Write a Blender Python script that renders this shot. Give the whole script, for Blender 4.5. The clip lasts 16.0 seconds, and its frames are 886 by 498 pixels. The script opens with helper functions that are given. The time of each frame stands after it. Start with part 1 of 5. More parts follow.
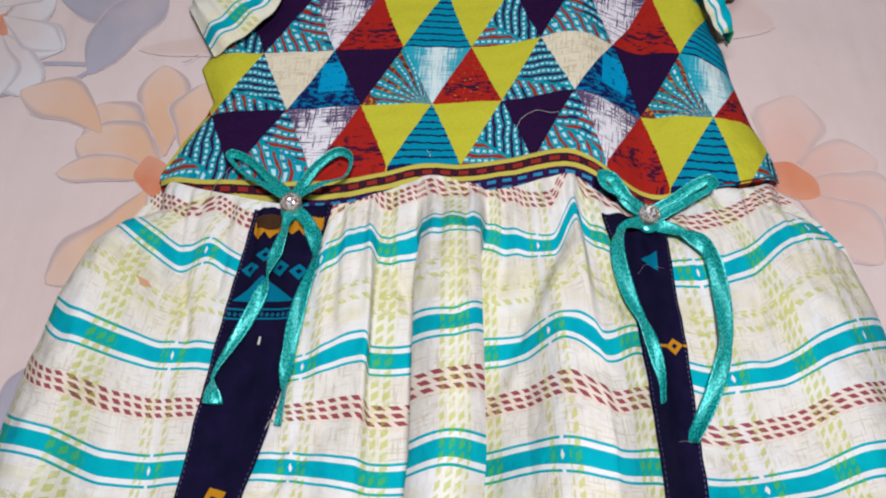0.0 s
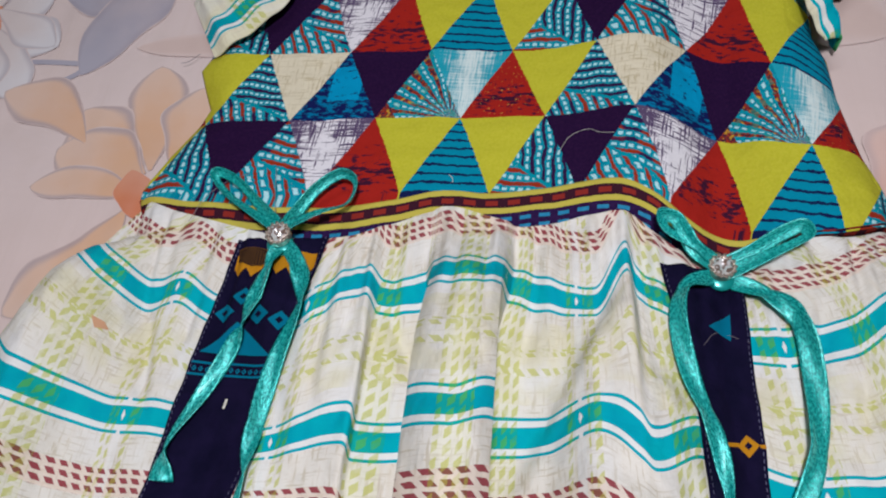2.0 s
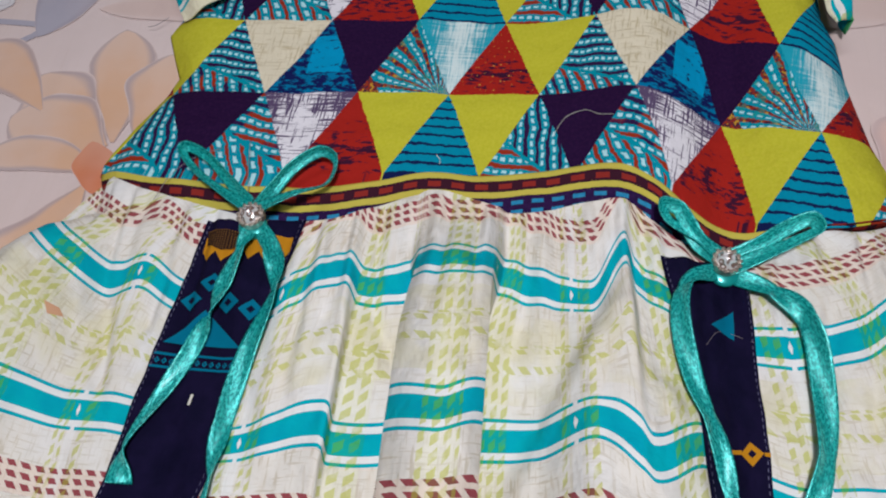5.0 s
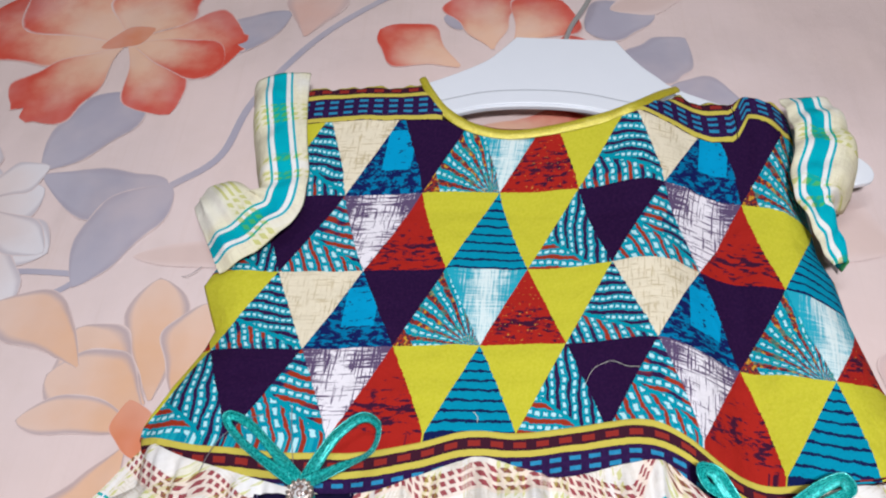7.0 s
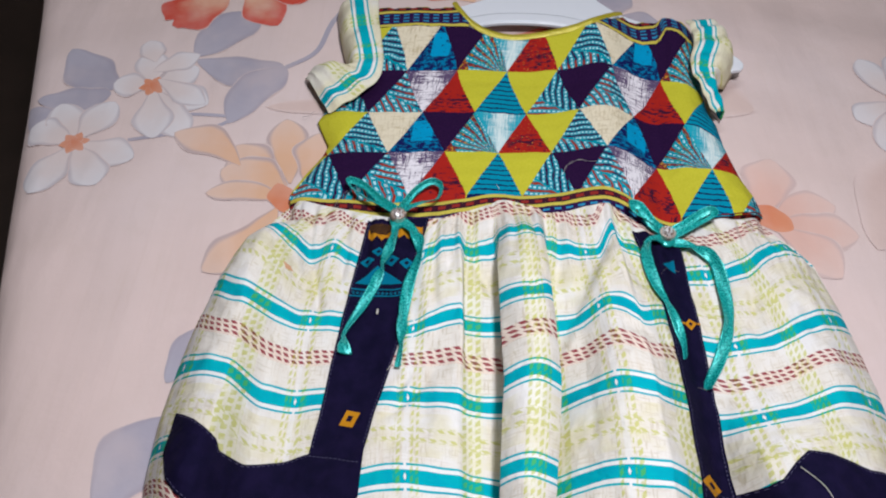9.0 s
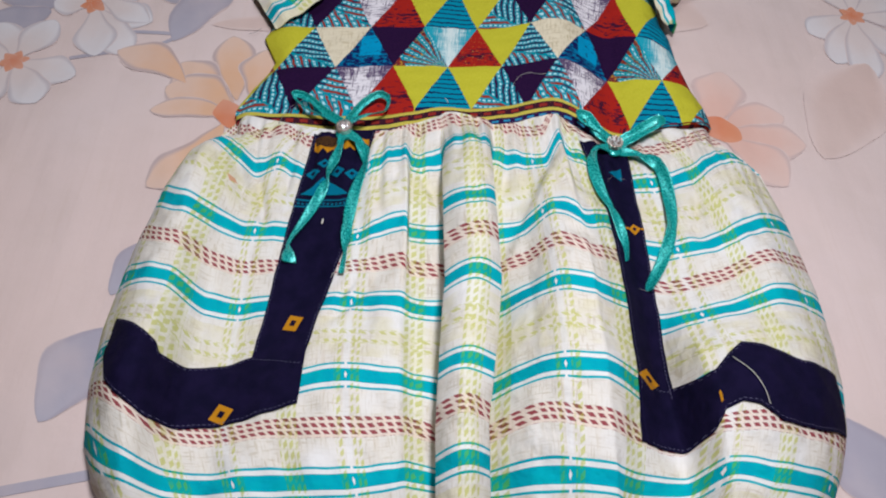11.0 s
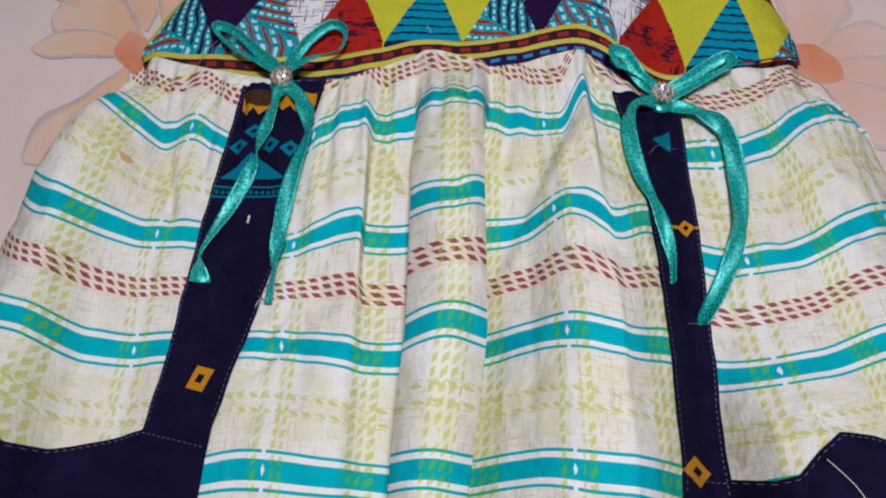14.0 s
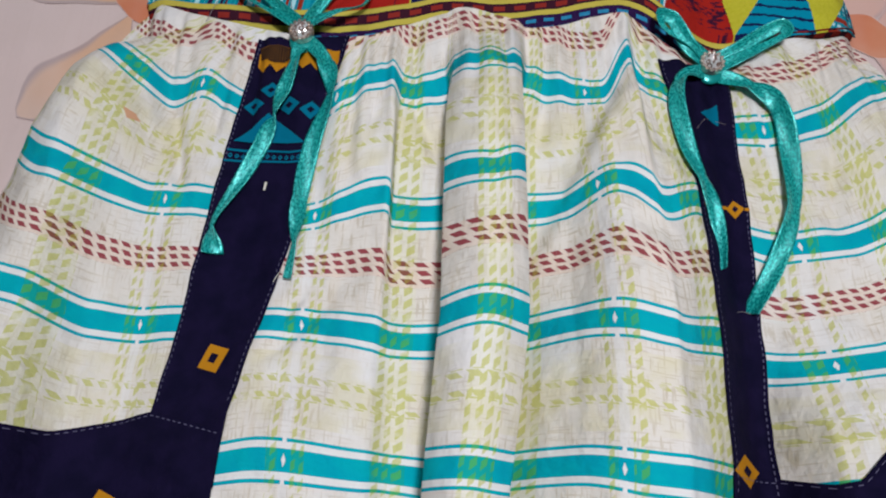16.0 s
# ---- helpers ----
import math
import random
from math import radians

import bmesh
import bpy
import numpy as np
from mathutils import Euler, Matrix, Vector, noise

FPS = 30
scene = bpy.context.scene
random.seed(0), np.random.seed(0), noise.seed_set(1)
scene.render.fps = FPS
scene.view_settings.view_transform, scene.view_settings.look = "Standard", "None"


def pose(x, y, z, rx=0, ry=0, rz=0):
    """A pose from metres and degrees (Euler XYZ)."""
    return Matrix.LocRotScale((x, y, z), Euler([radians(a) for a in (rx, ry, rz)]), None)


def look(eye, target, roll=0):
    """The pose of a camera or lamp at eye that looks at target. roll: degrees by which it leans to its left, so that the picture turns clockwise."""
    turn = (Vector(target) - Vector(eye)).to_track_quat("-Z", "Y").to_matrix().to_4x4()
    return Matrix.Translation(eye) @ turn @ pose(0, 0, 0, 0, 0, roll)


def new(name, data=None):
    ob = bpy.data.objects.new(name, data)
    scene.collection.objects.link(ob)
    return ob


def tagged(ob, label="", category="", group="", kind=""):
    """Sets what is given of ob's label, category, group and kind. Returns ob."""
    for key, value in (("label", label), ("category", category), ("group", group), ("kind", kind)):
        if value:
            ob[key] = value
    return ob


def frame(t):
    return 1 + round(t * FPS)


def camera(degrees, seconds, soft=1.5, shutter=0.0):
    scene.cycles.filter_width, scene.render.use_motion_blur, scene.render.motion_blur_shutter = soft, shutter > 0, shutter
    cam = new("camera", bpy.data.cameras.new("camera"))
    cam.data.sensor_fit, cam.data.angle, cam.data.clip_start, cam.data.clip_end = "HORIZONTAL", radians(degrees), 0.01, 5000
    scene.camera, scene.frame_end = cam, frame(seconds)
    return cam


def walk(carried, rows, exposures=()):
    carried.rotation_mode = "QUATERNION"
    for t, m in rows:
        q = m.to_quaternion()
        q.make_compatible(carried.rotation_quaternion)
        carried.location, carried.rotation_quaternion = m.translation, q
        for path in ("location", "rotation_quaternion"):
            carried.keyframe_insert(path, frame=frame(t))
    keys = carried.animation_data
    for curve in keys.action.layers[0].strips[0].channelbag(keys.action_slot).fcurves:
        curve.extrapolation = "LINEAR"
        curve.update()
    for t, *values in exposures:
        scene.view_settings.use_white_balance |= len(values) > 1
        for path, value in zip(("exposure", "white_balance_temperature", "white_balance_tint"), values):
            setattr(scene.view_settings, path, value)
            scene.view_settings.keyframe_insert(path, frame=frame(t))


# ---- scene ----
cam = camera(61.0, 16.0, soft=2.1)
PATH = [
    (0, (-0.006, -0.177, 0.306), (-0.04, 0.75, -1.466), -2.2),
    (0.5, (0.014, -0.143, 0.279), (-0.076, 0.791, -1.488), -4.9),
    (1, (0.019, -0.132, 0.266), (-0.144, 0.825, -1.483), -8.1),
    (1.5, (0.011, -0.131, 0.259), (-0.204, 0.807, -1.495), -10.2),
    (2, (0.013, -0.133, 0.257), (-0.216, 0.796, -1.499), -10.2),
    (2.5, (0.011, -0.134, 0.257), (-0.221, 0.778, -1.508), -9.9),
    (3, (0.008, -0.134, 0.255), (-0.227, 0.76, -1.519), -9.9),
    (5.3, (0.007, -0.12, 0.242), (-0.148, 0.759, -1.547), -5.8),
    (5.5, (0.01, -0.119, 0.246), (-0.15, 0.768, -1.54), -6.3),
    (6, (-0.004, -0.111, 0.268), (-0.128, 0.852, -1.48), -5.0),
    (6.5, (-0.019, -0.094, 0.286), (-0.134, 0.976, -1.4), -3.8),
    (6.8, (-0.0205, -0.075, 0.276), (-0.107, 1.046, -1.378), -2.8),
    (7, (-0.02, -0.079, 0.282), (-0.105, 1.043, -1.372), -2.6),
    (7.5, (-0.028, -0.128, 0.311), (-0.04, 0.999, -1.341), 0.5),
    (8, (-0.046, -0.188, 0.335), (-0.015, 0.946, -1.312), 2.5),
    (8.5, (-0.056, -0.236, 0.345), (-0.018, 0.898, -1.303), 2.7),
    (9, (-0.057, -0.28, 0.364), (-0.034, 0.905, -1.247), 2.5),
    (9.5, (-0.041, -0.304, 0.363), (0.02, 0.865, -1.259), 3.7),
    (10, (-0.035, -0.316, 0.361), (0.04, 0.839, -1.27), 4.0),
    (10.2, (-0.037, -0.319, 0.363), (0.043, 0.844, -1.262), 4.0),
    (12.3, (-0.026, -0.238, 0.304), (0.029, 0.607, -1.508), 3.9),
    (12.5, (-0.019, -0.23, 0.298), (0.041, 0.592, -1.525), 4.2),
    (13, (-0.008, -0.204, 0.286), (0.015, 0.579, -1.554), 1.7),
    (13.5, (-0.007, -0.19, 0.278), (-0.026, 0.579, -1.568), -1.0),
    (14, (-0.007, -0.191, 0.281), (-0.035, 0.585, -1.562), -1.6),
    (14.5, (-0.007, -0.192, 0.282), (-0.039, 0.58, -1.562), -1.8),
    (15, (-0.006, -0.192, 0.284), (-0.04, 0.575, -1.563), -2.0),
    (15.1, (-0.025, -0.198, 0.283), (0.032, 0.538, -1.576), 6.0),
    (15.2, (-0.025, -0.198, 0.283), (0.032, 0.538, -1.576), 6.0),
    (15.5, (-0.026, -0.198, 0.283), (0.035, 0.536, -1.577), 6.3),
    (16, (-0.024, -0.18, 0.264), (-0.01, 0.508, -1.614), 3.0),
]
walk(cam, [(t, look(eye, target, roll)) for t, eye, target, roll in PATH],
     ((0.0, 0.02), (1.0, -0.13), (3.0, -0.21), (5.5, -0.24), (6.0, -0.10), (6.6, 0.31), (7.0, 0.34), (8.0, 0.20), (9.0, 0.06), (10.0, 0.02), (14.5, -0.30), (16.0, -0.30)))

# ---- light ----
world = bpy.data.worlds.new("room_air")
world.use_nodes = True
world.node_tree.nodes["Background"].inputs[0].default_value = (0.95, 0.96, 1.0, 1)
world.node_tree.nodes["Background"].inputs[1].default_value = 0.04
scene.world = world
# fixed disk lamp added over the dress in place of the phone's moving flash
lamp_data = bpy.data.lights.new("flash_stand_in", "AREA")
lamp_data.shape, lamp_data.size, lamp_data.energy, lamp_data.color = "DISK", 0.07, 3.2, (0.94, 0.95, 1.0)
lamp = new("flash_stand_in", lamp_data)
lamp.matrix_world = look((0.03, -0.155, 0.57), (0.01, -0.02, 0))
# unseen fill strip added below the ceiling to lighten the folds
fill_data = bpy.data.lights.new("ceiling_fill", "AREA")
fill_data.shape, fill_data.size, fill_data.size_y, fill_data.energy, fill_data.color = "RECTANGLE", 1.1, 0.12, 9.0, (0.88, 0.94, 1.0)
ceiling_fill = new("ceiling_fill", fill_data)
ceiling_fill.matrix_world = look((-0.2, 0.75, 2.05), (0, 0, 0))


# ---- node helpers ----
def mat_new(name, rough=0.85, metal=0.0):
    ma = bpy.data.materials.new(name)
    ma.use_nodes = True
    b = ma.node_tree.nodes["Principled BSDF"]
    b.inputs["Roughness"].default_value, b.inputs["Metallic"].default_value = rough, metal
    return ma, ma.node_tree, b


def put(nt, sock, value):
    if isinstance(value, (int, float)):
        sock.default_value = value
    elif isinstance(value, tuple):
        sock.default_value = (*value, 1.0) if len(value) == 3 and sock.type == "RGBA" else value
    else:
        nt.links.new(value, sock)


def mth(nt, op, a, b=0.0, c=0.0):
    n = nt.nodes.new("ShaderNodeMath")
    n.operation = op
    for s, v in zip(n.inputs, (a, b, c)):
        put(nt, s, v)
    return n.outputs[0]


def mix(nt, fac, a, b, mode="MIX"):
    n = nt.nodes.new("ShaderNodeMix")
    n.data_type, n.blend_type = "RGBA", mode
    put(nt, n.inputs[0], fac), put(nt, n.inputs[6], a), put(nt, n.inputs[7], b)
    return n.outputs[2]


def uv_of(nt):
    s = nt.nodes.new("ShaderNodeSeparateXYZ")
    nt.links.new(nt.nodes.new("ShaderNodeUVMap").outputs[0], s.inputs[0])
    return s.outputs[0], s.outputs[1]


def vec(nt, x, y, z=0.0):
    c = nt.nodes.new("ShaderNodeCombineXYZ")
    for s, v in zip(c.inputs, (x, y, z)):
        put(nt, s, v)
    return c.outputs[0]


def noise_of(nt, vector, scale, detail=3.0, rough=0.55):
    n = nt.nodes.new("ShaderNodeTexNoise")
    nt.links.new(vector, n.inputs["Vector"])
    n.inputs["Scale"].default_value, n.inputs["Detail"].default_value, n.inputs["Roughness"].default_value = scale, detail, rough
    return n.outputs[0]


def step(nt, value, lo, hi):
    n = nt.nodes.new("ShaderNodeMapRange")
    n.interpolation_type = "SMOOTHSTEP"
    put(nt, n.inputs[0], value)
    n.inputs[1].default_value, n.inputs[2].default_value = lo, hi
    return n.outputs[0]


def object_place(nt):
    return nt.nodes.new("ShaderNodeTexCoord").outputs["Object"]


def weave(nt, b, u, v, thread=0.0005, strength=0.25, crumple=0.5, folds=0.0):
    """Woven cloth relief: threads both ways and soft creases."""
    wu = mth(nt, "SINE", mth(nt, "MULTIPLY", u, 6.2832 / thread))
    wv = mth(nt, "SINE", mth(nt, "MULTIPLY", v, 6.2832 / thread))
    fine = mth(nt, "MULTIPLY", wu, wv)
    soft = noise_of(nt, object_place(nt), 85.0, 5.0)
    b1 = nt.nodes.new("ShaderNodeBump")
    b1.inputs["Strength"].default_value, b1.inputs["Distance"].default_value = crumple, 0.004
    nt.links.new(soft, b1.inputs["Height"])
    if folds:
        s3 = nt.nodes.new("ShaderNodeSeparateXYZ")
        nt.links.new(object_place(nt), s3.inputs[0])
        long_ = noise_of(nt, vec(nt, mth(nt, "MULTIPLY", s3.outputs[0], 26.0), mth(nt, "MULTIPLY", s3.outputs[1], 7.0)), 1.0, 2.0)
        wide_ = noise_of(nt, vec(nt, s3.outputs[0], s3.outputs[1], 0.3), 6.0, 2.0)
        b0 = nt.nodes.new("ShaderNodeBump")
        b0.inputs["Strength"].default_value, b0.inputs["Distance"].default_value = folds, 0.03
        put(nt, b0.inputs["Height"], mth(nt, "ADD", mth(nt, "MULTIPLY", long_, 0.12), wide_))
        nt.links.new(b0.outputs[0], b1.inputs["Normal"])
    b2 = nt.nodes.new("ShaderNodeBump")
    b2.inputs["Strength"].default_value, b2.inputs["Distance"].default_value = strength, 0.0002
    nt.links.new(fine, b2.inputs["Height"])
    nt.links.new(b1.outputs[0], b2.inputs["Normal"])
    nt.links.new(b2.outputs[0], b.inputs["Normal"])
    b.inputs["Specular IOR Level"].default_value = 0.06


CREAM, WHITE, TEAL, LIME = (0.75, 0.70, 0.645), (0.79, 0.775, 0.785), (0.0, 0.34, 0.45), (0.50, 0.50, 0.07)
NAVY, PURPLE, RED, YELLOW = (0.005, 0.004, 0.020), (0.016, 0.004, 0.032), (0.36, 0.017, 0.012), (0.55, 0.51, 0.045)


def linen(nt, u, v, base, thread, amount=0.55):
    """Cross-hatched slub threads over a base colour."""
    h = noise_of(nt, vec(nt, mth(nt, "MULTIPLY", u, 110.0), mth(nt, "MULTIPLY", v, 1100.0)), 1.0, 2.0)
    w = noise_of(nt, vec(nt, mth(nt, "MULTIPLY", u, 1100.0), mth(nt, "MULTIPLY", v, 110.0), 7.0), 1.0, 2.0)
    lines = mth(nt, "MAXIMUM", step(nt, h, 0.54, 0.66), step(nt, w, 0.54, 0.66))
    cloud = noise_of(nt, vec(nt, u, v, 3.0), 45.0, 2.0)
    fac = mth(nt, "MULTIPLY", mth(nt, "MULTIPLY", lines, amount), step(nt, cloud, 0.22, 0.55))
    return mix(nt, fac, base, thread)


def near(nt, value, centre, half):
    return mth(nt, "LESS_THAN", mth(nt, "ABSOLUTE", mth(nt, "SUBTRACT", value, centre)), half)


def both(nt, a, b):
    return mth(nt, "MULTIPLY", a, b)


def either(nt, a, b):
    return mth(nt, "MAXIMUM", a, b)


def slant(nt, u, v, pitch_u, pitch_v, lean, fill_u, fill_v):
    """Rows of leaning dashes."""
    row = mth(nt, "DIVIDE", v, pitch_v)
    shift = mth(nt, "MULTIPLY", mth(nt, "FLOOR", row), 0.37)
    a = mth(nt, "FRACT", mth(nt, "ADD", mth(nt, "DIVIDE", mth(nt, "ADD", u, mth(nt, "MULTIPLY", v, lean)), pitch_u), shift))
    return both(nt, mth(nt, "LESS_THAN", a, fill_u), mth(nt, "LESS_THAN", mth(nt, "FRACT", row), fill_v))


def plaid_material(name="plaid_cotton", ground=CREAM, slub=0.58, gems=1.0):
    ma, nt, b = mat_new(name)
    u, v = uv_of(nt)
    wob = mth(nt, "MULTIPLY", mth(nt, "SUBTRACT", noise_of(nt, vec(nt, u, v), 400.0, 2.0), 0.5), 0.0006)
    uu, vv = mth(nt, "ADD", u, wob), mth(nt, "ADD", v, wob)
    col = linen(nt, u, v, ground, (0.50, 0.42, 0.30), slub)
    warp = noise_of(nt, vec(nt, mth(nt, "MULTIPLY", u, 260.0), mth(nt, "MULTIPLY", v, 22.0), 17.0), 1.0, 3.0)
    col = mix(nt, mth(nt, "MULTIPLY", step(nt, warp, 0.50, 0.74), 0.42), col, (0.64, 0.545, 0.43))
    pale = noise_of(nt, vec(nt, u, v, 11.0), 28.0, 2.0)
    col = mix(nt, mth(nt, "MULTIPLY", step(nt, pale, 0.46, 0.72), 0.8), col, WHITE)
    # lime leaf columns: a dense one and an open one in turn
    cu = mth(nt, "MODULO", mth(nt, "ADD", uu, 10.0 * 0.066), 0.066)
    dense, open_a, open_b = near(nt, cu, 0.012, 0.0052), near(nt, cu, 0.0400, 0.0021), near(nt, cu, 0.0490, 0.0021)
    columns = either(nt, dense, either(nt, open_a, open_b))
    leaves = slant(nt, vv, uu, 0.0047, 0.0034, 0.9, 0.60, 0.62)
    lime = both(nt, columns, leaves)
    # every other gap carries a band of lime dashes, the rest carry red ones
    band = mth(nt, "MODULO", mth(nt, "ADD", vv, 0.094), 0.094)
    lime_rows = both(nt, either(nt, near(nt, band, 0.0445, 0.0013), near(nt, band, 0.0508, 0.0013)), slant(nt, uu, vv, 0.0052, 0.0026, -0.9, 0.55, 0.9))
    lime_all = mth(nt, "MULTIPLY", either(nt, lime, lime_rows), step(nt, noise_of(nt, vec(nt, u, v, 5.0), 170.0, 2.0), 0.24, 0.50))
    col = mix(nt, mth(nt, "MULTIPLY", dense, 0.34), col, (0.74, 0.73, 0.52))
    cloud = step(nt, noise_of(nt, vec(nt, u, v, 21.0), 60.0, 3.0), 0.36, 0.66)
    col = mix(nt, mth(nt, "MULTIPLY", both(nt, near(nt, band, 0.0475, 0.013), cloud), 0.52), col, (0.68, 0.62, 0.38))
    red_zone = either(nt, mth(nt, "LESS_THAN", band, 0.00465), mth(nt, "GREATER_THAN", band, 0.094 - 0.0047))
    rv = mth(nt, "ADD", vv, 0.0047)
    red = both(nt, red_zone, slant(nt, uu, rv, 0.0049, 0.00313, -0.9, 0.60, 0.60))
    col = mix(nt, mth(nt, "MULTIPLY", red_zone, 0.55), col, (0.78, 0.60, 0.50))
    # teal stripe with a thin line on each side
    d = mth(nt, "ABSOLUTE", mth(nt, "SUBTRACT", mth(nt, "MODULO", mth(nt, "ADD", v, 0.047), 0.047), 0.0240))
    zone = mth(nt, "LESS_THAN", d, 0.0066)
    col = mix(nt, mth(nt, "MULTIPLY", zone, 0.9), col, (0.77, 0.77, 0.77))
    stripe = either(nt, mth(nt, "LESS_THAN", d, 0.0033), near(nt, d, 0.0059, 0.00055))
    teal = mix(nt, step(nt, noise_of(nt, vec(nt, u, v, 2.0), 90.0), 0.3, 0.7), TEAL, (0.0, 0.40, 0.47))
    mid = mth(nt, "ABSOLUTE", mth(nt, "SUBTRACT", cu, 0.0445))
    gem = mth(nt, "LESS_THAN", mth(nt, "ADD", mth(nt, "DIVIDE", mid, 0.0008), mth(nt, "DIVIDE", d, 0.0020)), 1.0)
    cut = either(nt, gem, both(nt, mth(nt, "LESS_THAN", mid, 0.0007), mth(nt, "GREATER_THAN", d, 0.0040)))
    cut = mth(nt, "MULTIPLY", cut, gems)
    col = mix(nt, mth(nt, "MULTIPLY", mth(nt, "LESS_THAN", mid, 0.0016), 0.5), col, WHITE)
    col = mix(nt, both(nt, stripe, mth(nt, "SUBTRACT", 1.0, cut)), col, teal)
    col = mix(nt, mth(nt, "MULTIPLY", both(nt, columns, stripe), 0.55), col, (0.01, 0.36, 0.24))
    col = mix(nt, mth(nt, "MULTIPLY", red, 0.92), col, mix(nt, columns, (0.27, 0.02, 0.04), (0.20, 0.045, 0.025)))
    col = mix(nt, mth(nt, "MULTIPLY", lime_all, mth(nt, "SUBTRACT", 0.66, mth(nt, "MULTIPLY", red_zone, 0.30))), col, mix(nt, stripe, LIME, (0.09, 0.42, 0.05)))
    put(nt, b.inputs["Base Color"], col)
    weave(nt, b, u, v)
    return ma


def triangle_material():
    """Printed patchwork of triangles on a lattice; one unit of the map is one triangle side."""
    ma, nt, b = mat_new("triangle_print_cotton")
    u, v = uv_of(nt)
    um, vm = mth(nt, "MULTIPLY", u, 0.0355), mth(nt, "MULTIPLY", v, 0.0395)
    jit = mth(nt, "MULTIPLY", mth(nt, "SUBTRACT", noise_of(nt, vec(nt, u, v), 22.0, 3.0), 0.5), 0.03)
    uj, vj = mth(nt, "ADD", u, jit), mth(nt, "ADD", v, jit)
    r = mth(nt, "FLOOR", vj)
    f = mth(nt, "SUBTRACT", vj, r)
    odd = mth(nt, "FLOORED_MODULO", r, 2.0)
    us = mth(nt, "ADD", uj, mth(nt, "MULTIPLY", odd, 0.5))
    h = mth(nt, "MULTIPLY", f, 0.5)
    left, right = mth(nt, "FLOOR", mth(nt, "SUBTRACT", us, h)), mth(nt, "FLOOR", mth(nt, "ADD", us, h))
    k = mth(nt, "FLOORED_MODULO", mth(nt, "ADD", left, right), 8.0)
    # inside each triangle: px from its middle, py from its base row
    px = mth(nt, "SUBTRACT", us, mth(nt, "MULTIPLY", mth(nt, "ADD", mth(nt, "ADD", left, right), 1.0), 0.5))
    k2 = mth(nt, "ADD", k, mth(nt, "MULTIPLY", odd, 8.0))

    def is_k(*ids):
        out = near(nt, k2, ids[0], 0.3)
        for i in ids[1:]:
            out = either(nt, out, near(nt, k2, i, 0.3))
        return out

    q = vec(nt, u, v)
    grain = noise_of(nt, q, 30.0, 3.0)
    lime = mix(nt, step(nt, grain, 0.3, 0.7), YELLOW, (0.50, 0.47, 0.03))
    col = mix(nt, step(nt, grain, 0.3, 0.8), PURPLE, (0.028, 0.007, 0.042))
    # brick red with dark smears
    smear = noise_of(nt, vec(nt, mth(nt, "MULTIPLY", u, 6.0), mth(nt, "MULTIPLY", v, 17.0)), 1.0, 4.0, 0.65)
    low = mth(nt, "SUBTRACT", 0.11, mth(nt, "MULTIPLY", mth(nt, "ABSOLUTE", mth(nt, "SUBTRACT", f, 0.27)), 0.42))
    red = mix(nt, step(nt, mth(nt, "ADD", smear, low), 0.57, 0.64), RED, (0.045, 0.008, 0.028))
    col = mix(nt, is_k(0, 14), col, red)
    speck = noise_of(nt, q, 26.0, 2.0)
    col = mix(nt, both(nt, is_k(0), step(nt, speck, 0.66, 0.70)), col, (0.62, 0.30, 0.06))
    # cream linen
    cream = linen(nt, um, vm, (0.72, 0.64, 0.49), (0.42, 0.33, 0.18), 0.7)
    col = mix(nt, is_k(3), col, cream)
    # ink blue with a lighter block
    blot = noise_of(nt, vec(nt, mth(nt, "MULTIPLY", u, 8.0), mth(nt, "MULTIPLY", v, 16.0), 4.0), 1.0, 4.0, 0.7)
    core = both(nt, near(nt, f, 0.52, 0.26), mth(nt, "LESS_THAN", mth(nt, "ABSOLUTE", mth(nt, "SUBTRACT", px, 0.06)), 0.19))
    light = mth(nt, "ADD", mth(nt, "MULTIPLY", core, 0.13), blot)
    blue = mix(nt, step(nt, light, 0.50, 0.54), (0.006, 0.012, 0.085), mix(nt, core, (0.0, 0.16, 0.33), (0.0, 0.28, 0.52)))
    col = mix(nt, is_k(4), col, blue)
    # palm fronds: dotted blades on both sides of a midrib that falls to the right
    bend = mth(nt, "MULTIPLY", mth(nt, "SUBTRACT", noise_of(nt, q, 3.0, 1.0), 0.5), 0.10)
    ground = mix(nt, step(nt, noise_of(nt, q, 2.4, 1.0), 0.47, 0.53), (0.030, 0.012, 0.06), (0.30, 0.030, 0.014))
    leaf = mix(nt, step(nt, grain, 0.4, 0.7), (0.0, 0.22, 0.32), (0.01, 0.34, 0.42))
    pale = (0.42, 0.70, 0.76)

    def blades(at, along, rate, dot_rate, fill, under, dot_wide=0.13):
        """Parallel blades with a row of pale dashes along each."""
        a = mth(nt, "MULTIPLY", mth(nt, "ADD", at, bend), rate)
        r_ = mth(nt, "FRACT", a)
        on = mth(nt, "LESS_THAN", r_, mth(nt, "ADD", fill - 0.14, mth(nt, "MULTIPLY", noise_of(nt, q, 7.0, 2.0), 0.28)))
        d_ = mth(nt, "FRACT", mth(nt, "ADD", mth(nt, "MULTIPLY", along, dot_rate), mth(nt, "MULTIPLY", mth(nt, "FLOOR", a), 0.41)))
        dots_ = both(nt, near(nt, r_, fill * 0.5, dot_wide), mth(nt, "LESS_THAN", d_, 0.60))
        return mix(nt, dots_, mix(nt, on, under, leaf), pale)

